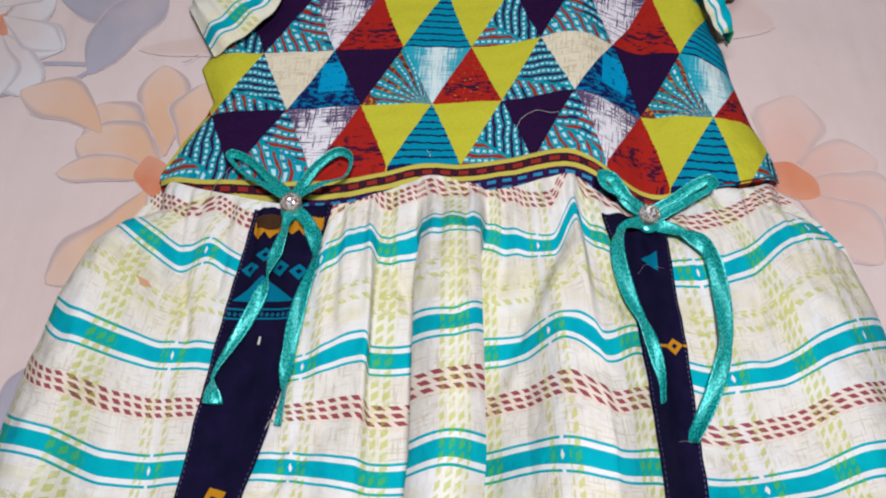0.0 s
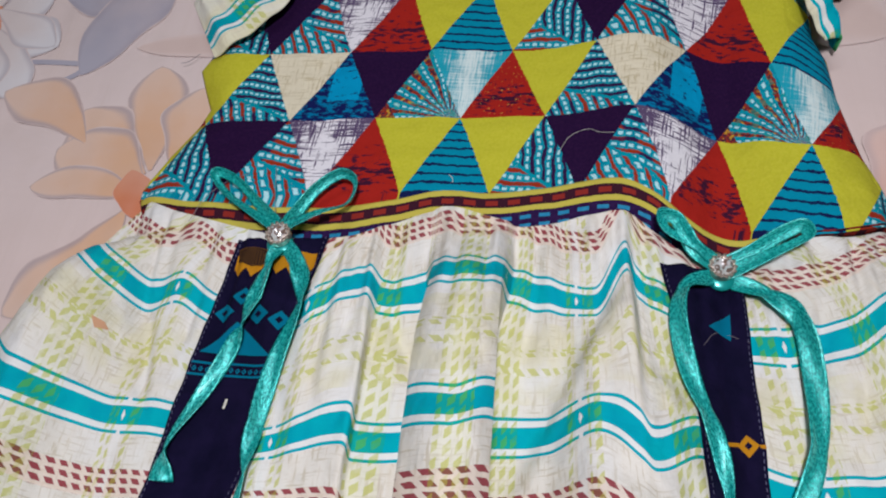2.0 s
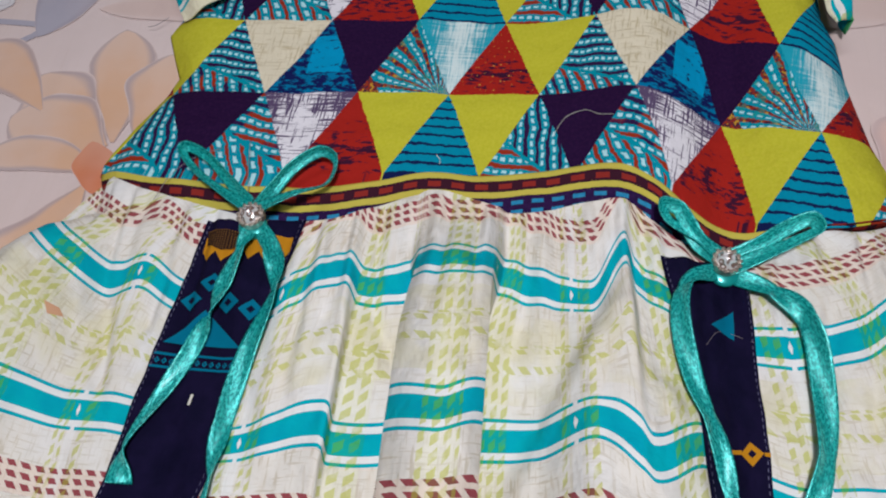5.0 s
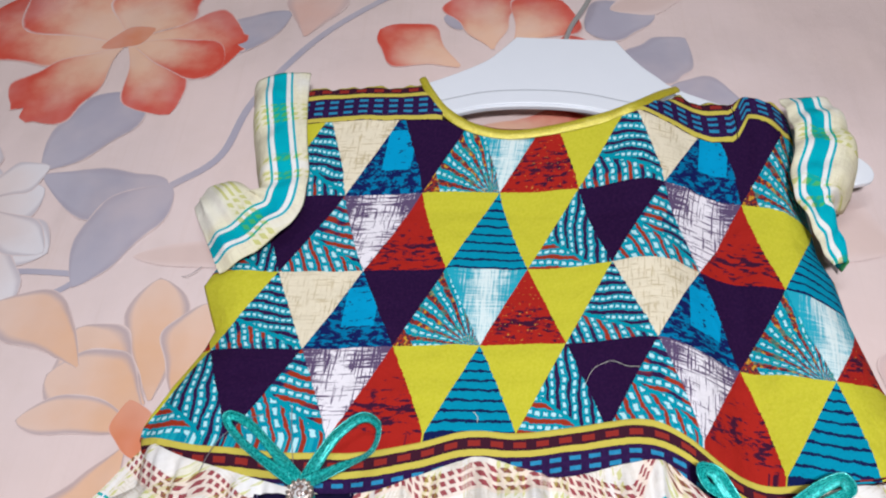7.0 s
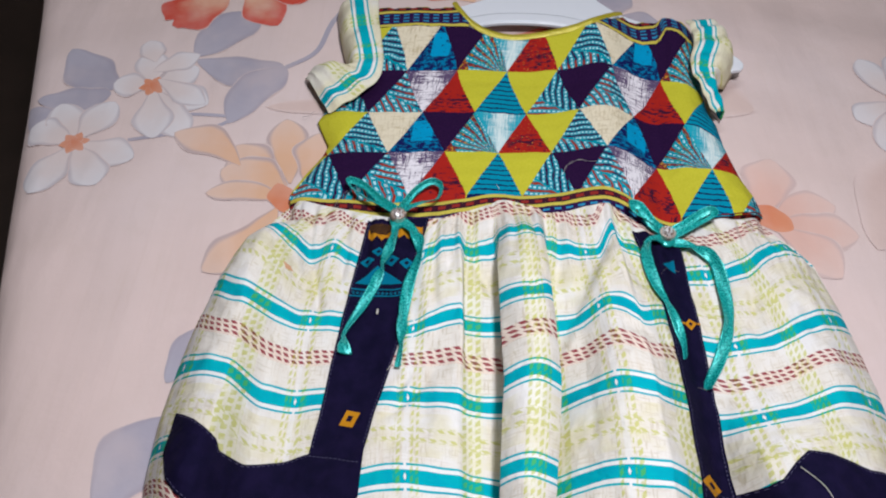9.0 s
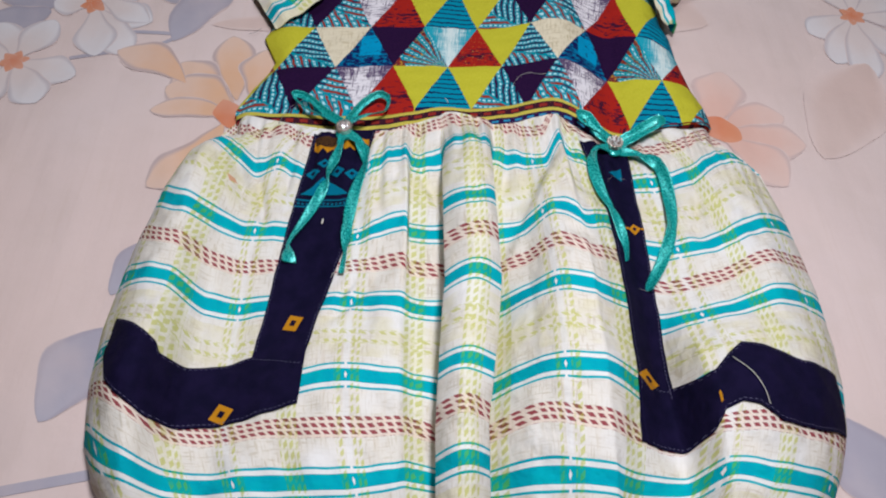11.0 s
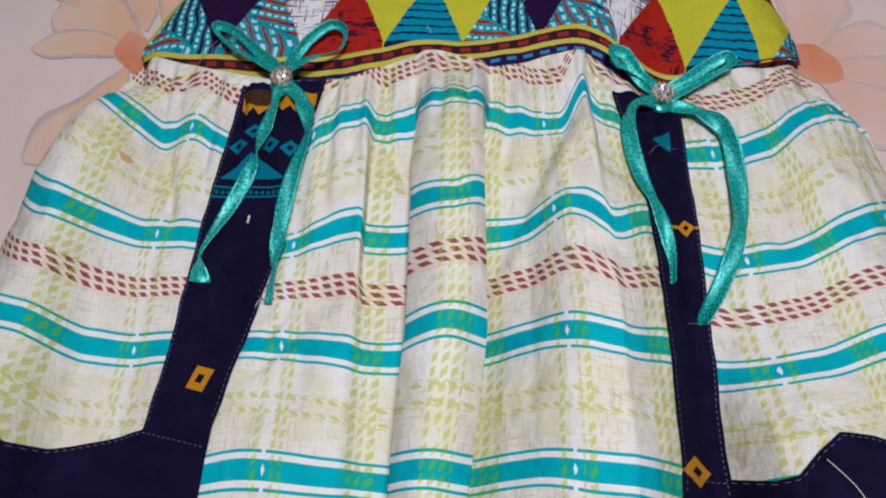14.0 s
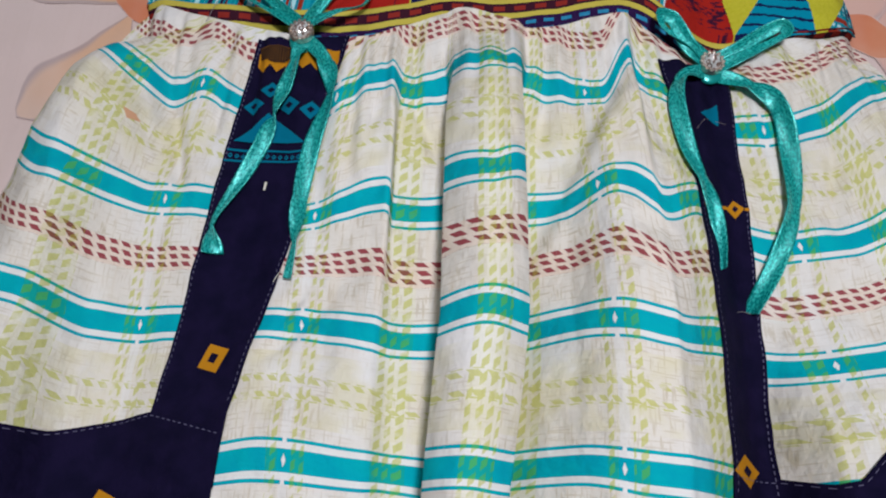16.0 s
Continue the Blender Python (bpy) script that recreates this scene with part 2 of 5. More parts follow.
    def frond(f0, fall, upper, lower):
        d_ = mth(nt, "SUBTRACT", f, mth(nt, "SUBTRACT", f0, mth(nt, "MULTIPLY", mth(nt, "ADD", px, bend), fall)))
        c_ = mix(nt, mth(nt, "GREATER_THAN", d_, 0.0), lower, upper)
        return mix(nt, near(nt, d_, 0.0, 0.022), c_, (0.0, 0.26, 0.34))

    dark = (0.030, 0.010, 0.055)
    rust = (0.30, 0.030, 0.014)
    slope = lambda k_x, k_f: mth(nt, "ADD", mth(nt, "MULTIPLY", px, k_x), mth(nt, "MULTIPLY", f, k_f))
    flat_a, steep_a = blades(slope(0.14, 1.0), px, 8.2, 15.0, 0.66, dark), blades(slope(1.0, 0.40), f, 7.6, 13.0, 0.68, ground)
    col = mix(nt, is_k(2), col, frond(0.24, 0.45, flat_a, steep_a))
    steep_b, flat_b = blades(slope(1.0, 0.10), f, 8.4, 11.0, 0.68, dark), blades(slope(0.10, 1.0), px, 6.8, 11.0, 0.66, rust)
    col = mix(nt, is_k(10), col, frond(0.20, 0.70, steep_b, flat_b))
    flat_c, steep_c = blades(slope(0.26, 1.0), px, 7.0, 11.0, 0.64, ground), blades(slope(1.0, 0.52), f, 6.4, 8.0, 0.76, rust, 0.15)
    col = mix(nt, is_k(12), col, frond(0.34, 0.60, flat_c, steep_c))
    # a fan of blades spread from one corner over ochre-flecked rust
    fx_, fy_ = mth(nt, "SUBTRACT", 0.40, px), mth(nt, "ADD", f, 0.03)
    turn_ = mth(nt, "ARCTAN2", fy_, fx_)
    reach = mth(nt, "SQRT", mth(nt, "ADD", mth(nt, "MULTIPLY", fx_, fx_), mth(nt, "MULTIPLY", fy_, fy_)))
    flecks = mix(nt, step(nt, noise_of(nt, q, 17.0, 2.0), 0.57, 0.61), mix(nt, step(nt, grain, 0.45, 0.55), rust, (0.05, 0.02, 0.04)), (0.50, 0.26, 0.03))
    fan = blades(turn_, mth(nt, "ADD", reach, mth(nt, "MULTIPLY", bend, 1.5)), 4.3, 11.0, 0.66, flecks, 0.085)
    fan = mix(nt, mth(nt, "MULTIPLY", step(nt, noise_of(nt, q, 9.0, 2.0), 0.52, 0.62), 0.45), fan, (0.02, 0.30, 0.22))
    fan = mix(nt, mth(nt, "GREATER_THAN", mth(nt, "SUBTRACT", mth(nt, "MULTIPLY", px, -1.0), mth(nt, "MULTIPLY", f, 0.6)), 0.27), fan, flecks)
    col = mix(nt, is_k(6), col, fan)
    # dry-brush strokes: pale cyan, and white on violet
    st_v = noise_of(nt, vec(nt, mth(nt, "MULTIPLY", u, 44.0), mth(nt, "MULTIPLY", v, 2.6), 2.0), 1.0, 2.0, 0.6)
    st_h = noise_of(nt, vec(nt, mth(nt, "MULTIPLY", u, 2.6), mth(nt, "MULTIPLY", v, 44.0), 8.0), 1.0, 2.0, 0.6)
    side_ = mth(nt, "ABSOLUTE", px)
    pale_to = mth(nt, "SUBTRACT", mth(nt, "ADD", mth(nt, "MULTIPLY", st_v, 0.7), mth(nt, "MULTIPLY", st_h, 0.5)), mth(nt, "MULTIPLY", mth(nt, "ABSOLUTE", mth(nt, "ADD", px, -0.02)), 0.95))
    cyan = mix(nt, step(nt, pale_to, 0.28, 0.62), (0.015, 0.34, 0.45), (0.66, 0.76, 0.76))
    col = mix(nt, is_k(7), col, cyan)
    rim_ = mth(nt, "ADD", mth(nt, "MULTIPLY", side_, 0.30), mth(nt, "MULTIPLY", mth(nt, "GREATER_THAN", f, 0.75), 0.04))
    ink_v = step(nt, mth(nt, "ADD", st_v, mth(nt, "MULTIPLY", rim_, 1.1)), 0.615, 0.645)
    ink_h = step(nt, mth(nt, "ADD", st_h, mth(nt, "MULTIPLY", rim_, 1.1)), 0.605, 0.635)
    brush = mix(nt, mth(nt, "MULTIPLY", either(nt, ink_v, ink_h), 0.92), (0.76, 0.72, 0.77), (0.045, 0.012, 0.085))
    col = mix(nt, is_k(13), col, brush)
    # blue with thin dark lines
    line_y = mth(nt, "FRACT", mth(nt, "MULTIPLY", mth(nt, "ADD", f, mth(nt, "MULTIPLY", mth(nt, "SUBTRACT", noise_of(nt, q, 9.0, 2.0), 0.5), 0.05)), 9.0))
    lines = mix(nt, mth(nt, "LESS_THAN", line_y, 0.26), mix(nt, grain, (0.0, 0.20, 0.34), (0.0, 0.28, 0.40)), (0.006, 0.012, 0.07))
    col = mix(nt, is_k(8), col, lines)
    col = mix(nt, is_k(1, 9, 15), col, lime)
    put(nt, b.inputs["Base Color"], col)
    weave(nt, b, um, vm)
    return ma


def band_material():
    """Printed border; u along it and v across it in metres, from the yellow line down."""
    ma, nt, b = mat_new("border_print_cotton")
    u, v = uv_of(nt)
    w = mth(nt, "ADD", v, mth(nt, "MULTIPLY", mth(nt, "SUBTRACT", noise_of(nt, vec(nt, u, v), 300.0, 2.0), 0.5), 0.0006))
    ink = noise_of(nt, vec(nt, u, v, 3.0), 500.0, 2.0)
    col = mix(nt, step(nt, ink, 0.3, 0.8), (0.022, 0.008, 0.05), (0.035, 0.012, 0.07))
    du = mth(nt, "FRACT", mth(nt, "DIVIDE", u, 0.0072))
    dash_b = both(nt, mth(nt, "LESS_THAN", du, 0.58), mth(nt, "LESS_THAN", mth(nt, "FRACT", mth(nt, "DIVIDE", mth(nt, "SUBTRACT", w, 0.0111), 0.0036)), 0.44))
    col = mix(nt, both(nt, dash_b, near(nt, w, 0.0163, 0.0056)), col, mix(nt, ink, (0.0, 0.16, 0.36), (0.05, 0.30, 0.48)))
    brown = mix(nt, both(nt, mth(nt, "LESS_THAN", mth(nt, "FRACT", mth(nt, "DIVIDE", u, 0.0085)), 0.55), near(nt, w, 0.0048, 0.0011)), (0.045, 0.010, 0.022), (0.26, 0.025, 0.02))
    col = mix(nt, mth(nt, "LESS_THAN", w, 0.0096), col, brown)
    yel = either(nt, near(nt, w, 0.0012, 0.0013), near(nt, w, 0.0082, 0.0012))
    yel = either(nt, yel, near(nt, w, 0.0232, 0.0013))
    col = mix(nt, yel, col, (0.55, 0.46, 0.08))
    put(nt, b.inputs["Base Color"], col)
    weave(nt, b, u, v)
    return ma


def plain_cloth(name, ca, cb, scale=120.0, rough=0.85, strength=0.25):
    ma, nt, b = mat_new(name, rough)
    o = object_place(nt)
    s = nt.nodes.new("ShaderNodeSeparateXYZ")
    nt.links.new(o, s.inputs[0])
    put(nt, b.inputs["Base Color"], mix(nt, step(nt, noise_of(nt, o, scale, 4.0), 0.3, 0.72), ca, cb))
    weave(nt, b, s.outputs[0], s.outputs[1], strength=strength)
    return ma


def satin(name, ca, cb, rough=0.28, metal=0.6):
    """Shiny ribbon; fine lengthwise threads and a stitched middle, glints painted as paler flecks."""
    ma, nt, b = mat_new(name, rough)
    u, v = uv_of(nt)
    n = noise_of(nt, vec(nt, mth(nt, "MULTIPLY", u, 700.0), mth(nt, "MULTIPLY", v, 9.0)), 1.0, 4.0, 0.65)
    # satin sheen put into the colour: paler where a glint would sit
    put(nt, b.inputs["Base Color"], mix(nt, step(nt, n, 0.42, 0.66), ca, cb))
    put(nt, b.inputs["Roughness"], mth(nt, "ADD", mth(nt, "MULTIPLY", n, 0.25), rough))
    b.inputs["Specular IOR Level"].default_value, b.inputs["Metallic"].default_value = 0.9, metal
    b.inputs["Coat Weight"].default_value, b.inputs["Coat Roughness"].default_value = 0.25, 0.22
    tex = noise_of(nt, vec(nt, mth(nt, "MULTIPLY", u, 1500.0), mth(nt, "MULTIPLY", v, 9.0), 4.0), 1.0, 3.0, 0.7)
    seam = mth(nt, "MULTIPLY", near(nt, v, 0.5, 0.05), mth(nt, "LESS_THAN", mth(nt, "FRACT", mth(nt, "MULTIPLY", u, 420.0)), 0.6))
    bp = nt.nodes.new("ShaderNodeBump")
    bp.inputs["Strength"].default_value, bp.inputs["Distance"].default_value = 0.8, 0.0005
    put(nt, bp.inputs["Height"], mth(nt, "SUBTRACT", mth(nt, "MULTIPLY", tex, 0.5), seam))
    slub = noise_of(nt, vec(nt, mth(nt, "MULTIPLY", u, 210.0), mth(nt, "MULTIPLY", v, 3.5), 9.0), 1.0, 3.0, 0.6)
    bq = nt.nodes.new("ShaderNodeBump")
    bq.inputs["Strength"].default_value, bq.inputs["Distance"].default_value = 0.5, 0.0008
    nt.links.new(slub, bq.inputs["Height"])
    nt.links.new(bq.outputs[0], bp.inputs["Normal"])
    nt.links.new(bp.outputs[0], b.inputs["Normal"])
    return ma


def simple(name, colour, rough=0.5, metal=0.0, scale=200.0, vary=0.12):
    ma, nt, b = mat_new(name, rough, metal)
    n = noise_of(nt, object_place(nt), scale, 4.0)
    dark = tuple(c * (1 - vary) for c in colour)
    put(nt, b.inputs["Base Color"], mix(nt, n, dark, colour))
    bp = nt.nodes.new("ShaderNodeBump")
    if rough > 0.8:
        b.inputs["Specular IOR Level"].default_value = 0.06
    bp.inputs["Strength"].default_value, bp.inputs["Distance"].default_value = 0.08, 0.0005
    nt.links.new(n, bp.inputs["Height"])
    nt.links.new(bp.outputs[0], b.inputs["Normal"])
    return ma


def scale_material():
    """Dark printed scales with ochre dots between them."""
    ma, nt, b = mat_new("dark_scale_print", 0.9)
    x = nt.nodes.new("ShaderNodeSeparateXYZ")
    nt.links.new(object_place(nt), x.inputs[0])
    a = mth(nt, "SINE", mth(nt, "MULTIPLY", mth(nt, "ADD", x.outputs[0], x.outputs[1]), 3600.0))
    c = mth(nt, "SINE", mth(nt, "MULTIPLY", mth(nt, "SUBTRACT", x.outputs[0], x.outputs[1]), 3600.0))
    put(nt, b.inputs["Base Color"], mix(nt, step(nt, both(nt, a, c), 0.1, 0.5), (0.010, 0.006, 0.008), (0.17, 0.075, 0.02)))
    b.inputs["Specular IOR Level"].default_value = 0.06
    return ma


SHEET = (0.68, 0.535, 0.51)


def sheet_material():
    ma, nt, b = mat_new("pink_bed_sheet_cotton", 0.9)
    o = object_place(nt)
    s = nt.nodes.new("ShaderNodeSeparateXYZ")
    nt.links.new(o, s.inputs[0])
    big, mid = noise_of(nt, o, 5.0, 3.0), noise_of(nt, o, 40.0, 3.0)
    slub = noise_of(nt, vec(nt, mth(nt, "MULTIPLY", s.outputs[0], 500.0), mth(nt, "MULTIPLY", s.outputs[1], 12.0)), 1.0, 2.0)
    col = mix(nt, step(nt, big, 0.35, 0.7), SHEET, (0.69, 0.565, 0.555))
    col = mix(nt, mth(nt, "MULTIPLY", step(nt, mid, 0.4, 0.8), 0.35), col, (0.63, 0.50, 0.46))
    col = mix(nt, mth(nt, "MULTIPLY", step(nt, slub, 0.5, 0.75), 0.12), col, (0.58, 0.44, 0.38))
    put(nt, b.inputs["Base Color"], col)
    weave(nt, b, s.outputs[0], s.outputs[1], 0.0007, 0.15, 0.12, 0.8)
    return ma


def petal_material(name, heart, tip, line, edge_soft=0.35, margin=0.35, fade=0.92):
    """Printed petal: u runs from base to tip, v is 0 in the middle and 1 at the rim."""
    ma, nt, b = mat_new(name, 0.9)
    u, v = uv_of(nt)
    o = object_place(nt)
    n = noise_of(nt, o, 70.0, 3.0)
    g = mth(nt, "ADD", u, mth(nt, "MULTIPLY", mth(nt, "SUBTRACT", n, 0.5), 0.5))
    g = mth(nt, "ADD", g, mth(nt, "MULTIPLY", mth(nt, "POWER", v, 3.0), mth(nt, "MULTIPLY", step(nt, u, 0.1, 0.7), margin)))
    col = mix(nt, step(nt, g, 0.25, 1.05), heart, tip)
    ragged = mth(nt, "ADD", v, mth(nt, "MULTIPLY", mth(nt, "SUBTRACT", n, 0.5), 0.16))
    col = mix(nt, mth(nt, "MULTIPLY", step(nt, ragged, 0.66, 0.92), edge_soft), col, line)
    patch = noise_of(nt, o, 24.0, 3.0)
    col = mix(nt, mth(nt, "MULTIPLY", step(nt, patch, 0.40, 0.75), 0.30), col, SHEET)
    col = mix(nt, step(nt, ragged, fade, 1.02), col, SHEET)
    put(nt, b.inputs["Base Color"], col)
    weave(nt, b, u, v, 0.02, 0.0, 0.1, 0.8)
    return ma


MAT = {
    "plaid": plaid_material(), "tri": triangle_material(), "band": band_material(), "sheet": sheet_material(),
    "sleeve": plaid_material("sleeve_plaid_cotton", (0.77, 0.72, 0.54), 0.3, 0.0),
    "navy": plain_cloth("navy_cotton", NAVY, (0.009, 0.006, 0.030)),
    "teal_satin": satin("teal_satin_ribbon", (0.0, 0.33, 0.32), (0.03, 0.66, 0.60), 0.15, 0.38),
    "lime_satin": satin("lime_satin_binding", (0.50, 0.42, 0.02), (0.66, 0.56, 0.05), 0.2, 0.25),
    "inside": plain_cloth("maroon_cotton_inside", (0.10, 0.02, 0.03), (0.28, 0.06, 0.04)),
    "plastic": simple("white_plastic", (0.74, 0.76, 0.82), 0.35, 0.0, 60.0, 0.04),
    "steel": simple("steel_wire", (0.55, 0.54, 0.53), 0.35, 0.5),
    "silver": simple("silver_setting", (0.66, 0.55, 0.48), 0.34, 0.9, 900.0, 0.2),
    "gold": simple("ochre_print", (0.52, 0.22, 0.012), 0.85),
    "black": scale_material(),
    "aqua": simple("blue_print", (0.0, 0.15, 0.25), 0.85),
    "smudge": simple("orange_stain", (0.66, 0.36, 0.22), 0.9),
    "thread": simple("white_thread", (0.70, 0.66, 0.58), 0.7),
    "dark_thread": simple("grey_thread", (0.22, 0.18, 0.2), 0.7),
    "stitch": simple("lavender_stitching", (0.115, 0.105, 0.20), 0.8),
    "wood": simple("dark_wood_floor", (0.06, 0.038, 0.030), 0.5, 0.0, 12.0, 0.5),
    "wall": simple("painted_wall", (0.62, 0.56, 0.50), 0.9, 0.0, 6.0, 0.08),
    "mattress": simple("mattress_ticking", (0.45, 0.38, 0.35), 0.9, 0.0, 30.0, 0.1),
}
LINE = (0.37, 0.31, 0.35)
PETAL = {
    "red": petal_material("red_petal_print", (0.74, 0.46, 0.33), (0.58, 0.075, 0.05), (0.56, 0.12, 0.08), 0.15, 0.55),
    "peach": petal_material("peach_petal_print", (0.68, 0.41, 0.27), (0.68, 0.48, 0.39), LINE, 0.72),
    "white": petal_material("white_petal_print", (0.67, 0.57, 0.56), (0.68, 0.64, 0.67), LINE, 0.52),
    "grey": petal_material("grey_leaf_print", (0.38, 0.35, 0.42), (0.42, 0.39, 0.46), (0.34, 0.30, 0.36), 0.55),
    "rose": petal_material("rose_petal_print", (0.67, 0.42, 0.36), (0.68, 0.49, 0.445), LINE, 0.36),
    "core": petal_material("orange_heart_print", (0.62, 0.20, 0.10), (0.65, 0.27, 0.16), (0.60, 0.2, 0.1), 0.3),
    "shade": petal_material("faded_rose_print_and_patch", (0.62, 0.465, 0.43), (0.64, 0.49, 0.455), (0.62, 0.47, 0.44), 0.2, 0.35, 0.5),
}
glass, gnt, gb = mat_new("clear_rhinestone", 0.02)
gb.inputs["Metallic"].default_value, gb.inputs["Roughness"].default_value = 0.45, 0.10
facets = gnt.nodes.new("ShaderNodeTexVoronoi")
facets.inputs["Scale"].default_value = 430.0
gnt.links.new(object_place(gnt), facets.inputs["Vector"])
# bright and dark facet reflections, painted into the clear stone's colour
put(gnt, gb.inputs["Base Color"], mix(gnt, step(gnt, mth(gnt, "FRACT", mth(gnt, "MULTIPLY", facets.outputs["Distance"], 2.0)), 0.3, 0.7), (0.98, 0.95, 0.96), (0.30, 0.19, 0.16)))
fb = gnt.nodes.new("ShaderNodeBump")
fb.inputs["Strength"].default_value, fb.inputs["Distance"].default_value = 0.9, 0.0012
gnt.links.new(facets.outputs["Distance"], fb.inputs["Height"])
gnt.links.new(fb.outputs[0], gb.inputs["Normal"])

# ---- mesh helpers ----
def mesh_object(name, verts, faces, material, parent=None, label="", uvs=None, smooth=True):
    me = bpy.data.meshes.new(name)
    me.from_pydata([tuple(map(float, p)) for p in verts], [], faces)
    if uvs is not None:
        layer = me.uv_layers.new(name="UVMap")
        idx = np.empty(len(me.loops), dtype=np.int32)
        me.loops.foreach_get("vertex_index", idx)
        layer.data.foreach_set("uv", np.asarray(uvs, dtype=np.float32)[idx].ravel())
    if smooth:
        me.polygons.foreach_set("use_smooth", [True] * len(me.polygons))
    me.materials.append(material)
    me.update()
    ob = new(name, me)
    if parent is not None:
        ob.parent = parent
    return tagged(ob, label)


def grid_object(name, X, Y, Z, U, V, material, parent=None, label="", thick=0.0):
    """A cloth from arrays of places; row by row."""
    r, c = X.shape
    verts = np.stack([X.ravel(), Y.ravel(), Z.ravel()], 1)
    uvs = np.stack([U.ravel(), V.ravel()], 1)
    i = np.arange(r * c).reshape(r, c)
    faces = np.stack([i[:-1, :-1].ravel(), i[:-1, 1:].ravel(), i[1:, 1:].ravel(), i[1:, :-1].ravel()], 1).tolist()
    ob = mesh_object(name, verts, faces, material, parent, label, uvs)
    if thick:
        mod = ob.modifiers.new("thickness", "SOLIDIFY")
        mod.thickness, mod.offset = thick, 0.0
    return ob


def curve_points(pts, n=16):
    """A smooth line through points."""
    p = np.array(pts, float)
    p = np.vstack([2 * p[0] - p[1], p, 2 * p[-1] - p[-2]])
    out = []
    for a, b_, c, d in zip(p[:-3], p[1:-2], p[2:-1], p[3:]):
        for t in np.linspace(0, 1, n, endpoint=False):
            out.append(0.5 * (2 * b_ + (c - a) * t + (2 * a - 5 * b_ + 4 * c - d) * t * t + (3 * b_ - a - 3 * c + d) * t ** 3))
    out.append(p[-2])
    return np.array(out)


def ribbon(name, pts, width, tilts, material, parent, label="", cup=0.0010, thick=0.0003):
    line = curve_points(pts)
    n = len(line)
    tang = np.gradient(line, axis=0)
    tang /= np.linalg.norm(tang, axis=1)[:, None] + 1e-9
    flat = np.stack([-tang[:, 1], tang[:, 0], np.zeros(n)], 1)
    flat /= np.linalg.norm(flat, axis=1)[:, None] + 1e-9
    up = np.cross(tang, flat)
    up *= np.sign(up[:, 2:3] + 1e-9)
    tilt = np.radians(np.interp(np.linspace(0, 1, n), np.linspace(0, 1, len(tilts)), tilts))[:, None]
    wv, nv = flat * np.cos(tilt) + up * np.sin(tilt), up * np.cos(tilt) - flat * np.sin(tilt)
    wid = 0.90 * np.interp(np.linspace(0, 1, n), np.linspace(0, 1, len(width)), width)[:, None] if isinstance(width, (list, tuple)) else np.full((n, 1), width)
    cross = np.linspace(-0.5, 0.5, 9)
    P = np.stack([line + wv * wid * c + nv * (cup * (4 * c * c) - 0.3 * cup * (abs(c) > 0.45)) for c in cross], 1)
    s = np.r_[0, np.cumsum(np.linalg.norm(np.diff(line, axis=0), axis=1))]
    U, V = np.repeat(s[:, None], 9, 1), np.repeat(cross[None] + 0.5, n, 0)
    return grid_object(name, P[..., 0], P[..., 1], P[..., 2], U, V, material, parent, label, thick)


def tube(name, pts, radius, material, parent=None, label="", sides=6, n=10):
    line = curve_points(pts, n)
    tang = np.gradient(line, axis=0)
    tang /= np.linalg.norm(tang, axis=1)[:, None] + 1e-9
    ref = np.array([0.3, 0.2, 0.93])
    a = np.cross(tang, ref)
    a /= np.linalg.norm(a, axis=1)[:, None] + 1e-9
    b_ = np.cross(tang, a)
    ang = np.linspace(0, 2 * np.pi, sides + 1)
    P = np.stack([line + radius * (a * math.cos(t) + b_ * math.sin(t)) for t in ang], 1)
    U, V = np.repeat(np.arange(len(line))[:, None] * 0.001, sides + 1, 1), np.repeat(ang[None] / 6.28, len(line), 0)
    return grid_object(name, P[..., 0], P[..., 1], P[..., 2], U, V, material, parent, label)


def bm_object(name, bm, material, parent=None, label="", smooth=False):
    me = bpy.data.meshes.new(name)
    bm.to_mesh(me)
    bm.free()
    me.materials.append(material)
    if smooth:
        me.polygons.foreach_set("use_smooth", [True] * len(me.polygons))
    ob = new(name, me)
    if parent is not None:
        ob.parent = parent
    return tagged(ob, label)


def box(name, lo, hi, material, parent=None, label="", bevel=0.0, turn=0.0):
    bm = bmesh.new()
    bmesh.ops.create_cube(bm, size=1.0)
    for p in bm.verts:
        p.co = Vector([(l + h) / 2 + c * (h - l) for l, h, c in zip(lo, hi, p.co)])
    if bevel:
        bmesh.ops.bevel(bm, geom=list(bm.edges), offset=bevel, segments=4, profile=0.5, affect="EDGES")
    bmesh.ops.rotate(bm, verts=bm.verts, cent=(0, 0, 0), matrix=Matrix.Rotation(turn, 3, "Z"))
    return bm_object(name, bm, material, parent, label, bool(bevel))


def empty(name, place, label, category, group=""):
    ob = new(name)
    ob.location = place
    ob.empty_display_size = 0.02
    return tagged(ob, label, category, group)


def bump_of(x, y, seed, wave):
    """Soft seeded waves, about -1 to 1."""
    rng = np.random.default_rng(seed)
    out = np.zeros(np.broadcast(x, y).shape)
    for _ in range(7):
        a, k, ph = rng.uniform(0, 6.28), rng.uniform(0.6, 1.5) * 6.28 / wave, rng.uniform(0, 6.28)
        out = out + np.sin((np.cos(a) * x + np.sin(a) * y) * k + ph)
    return out / 3.2


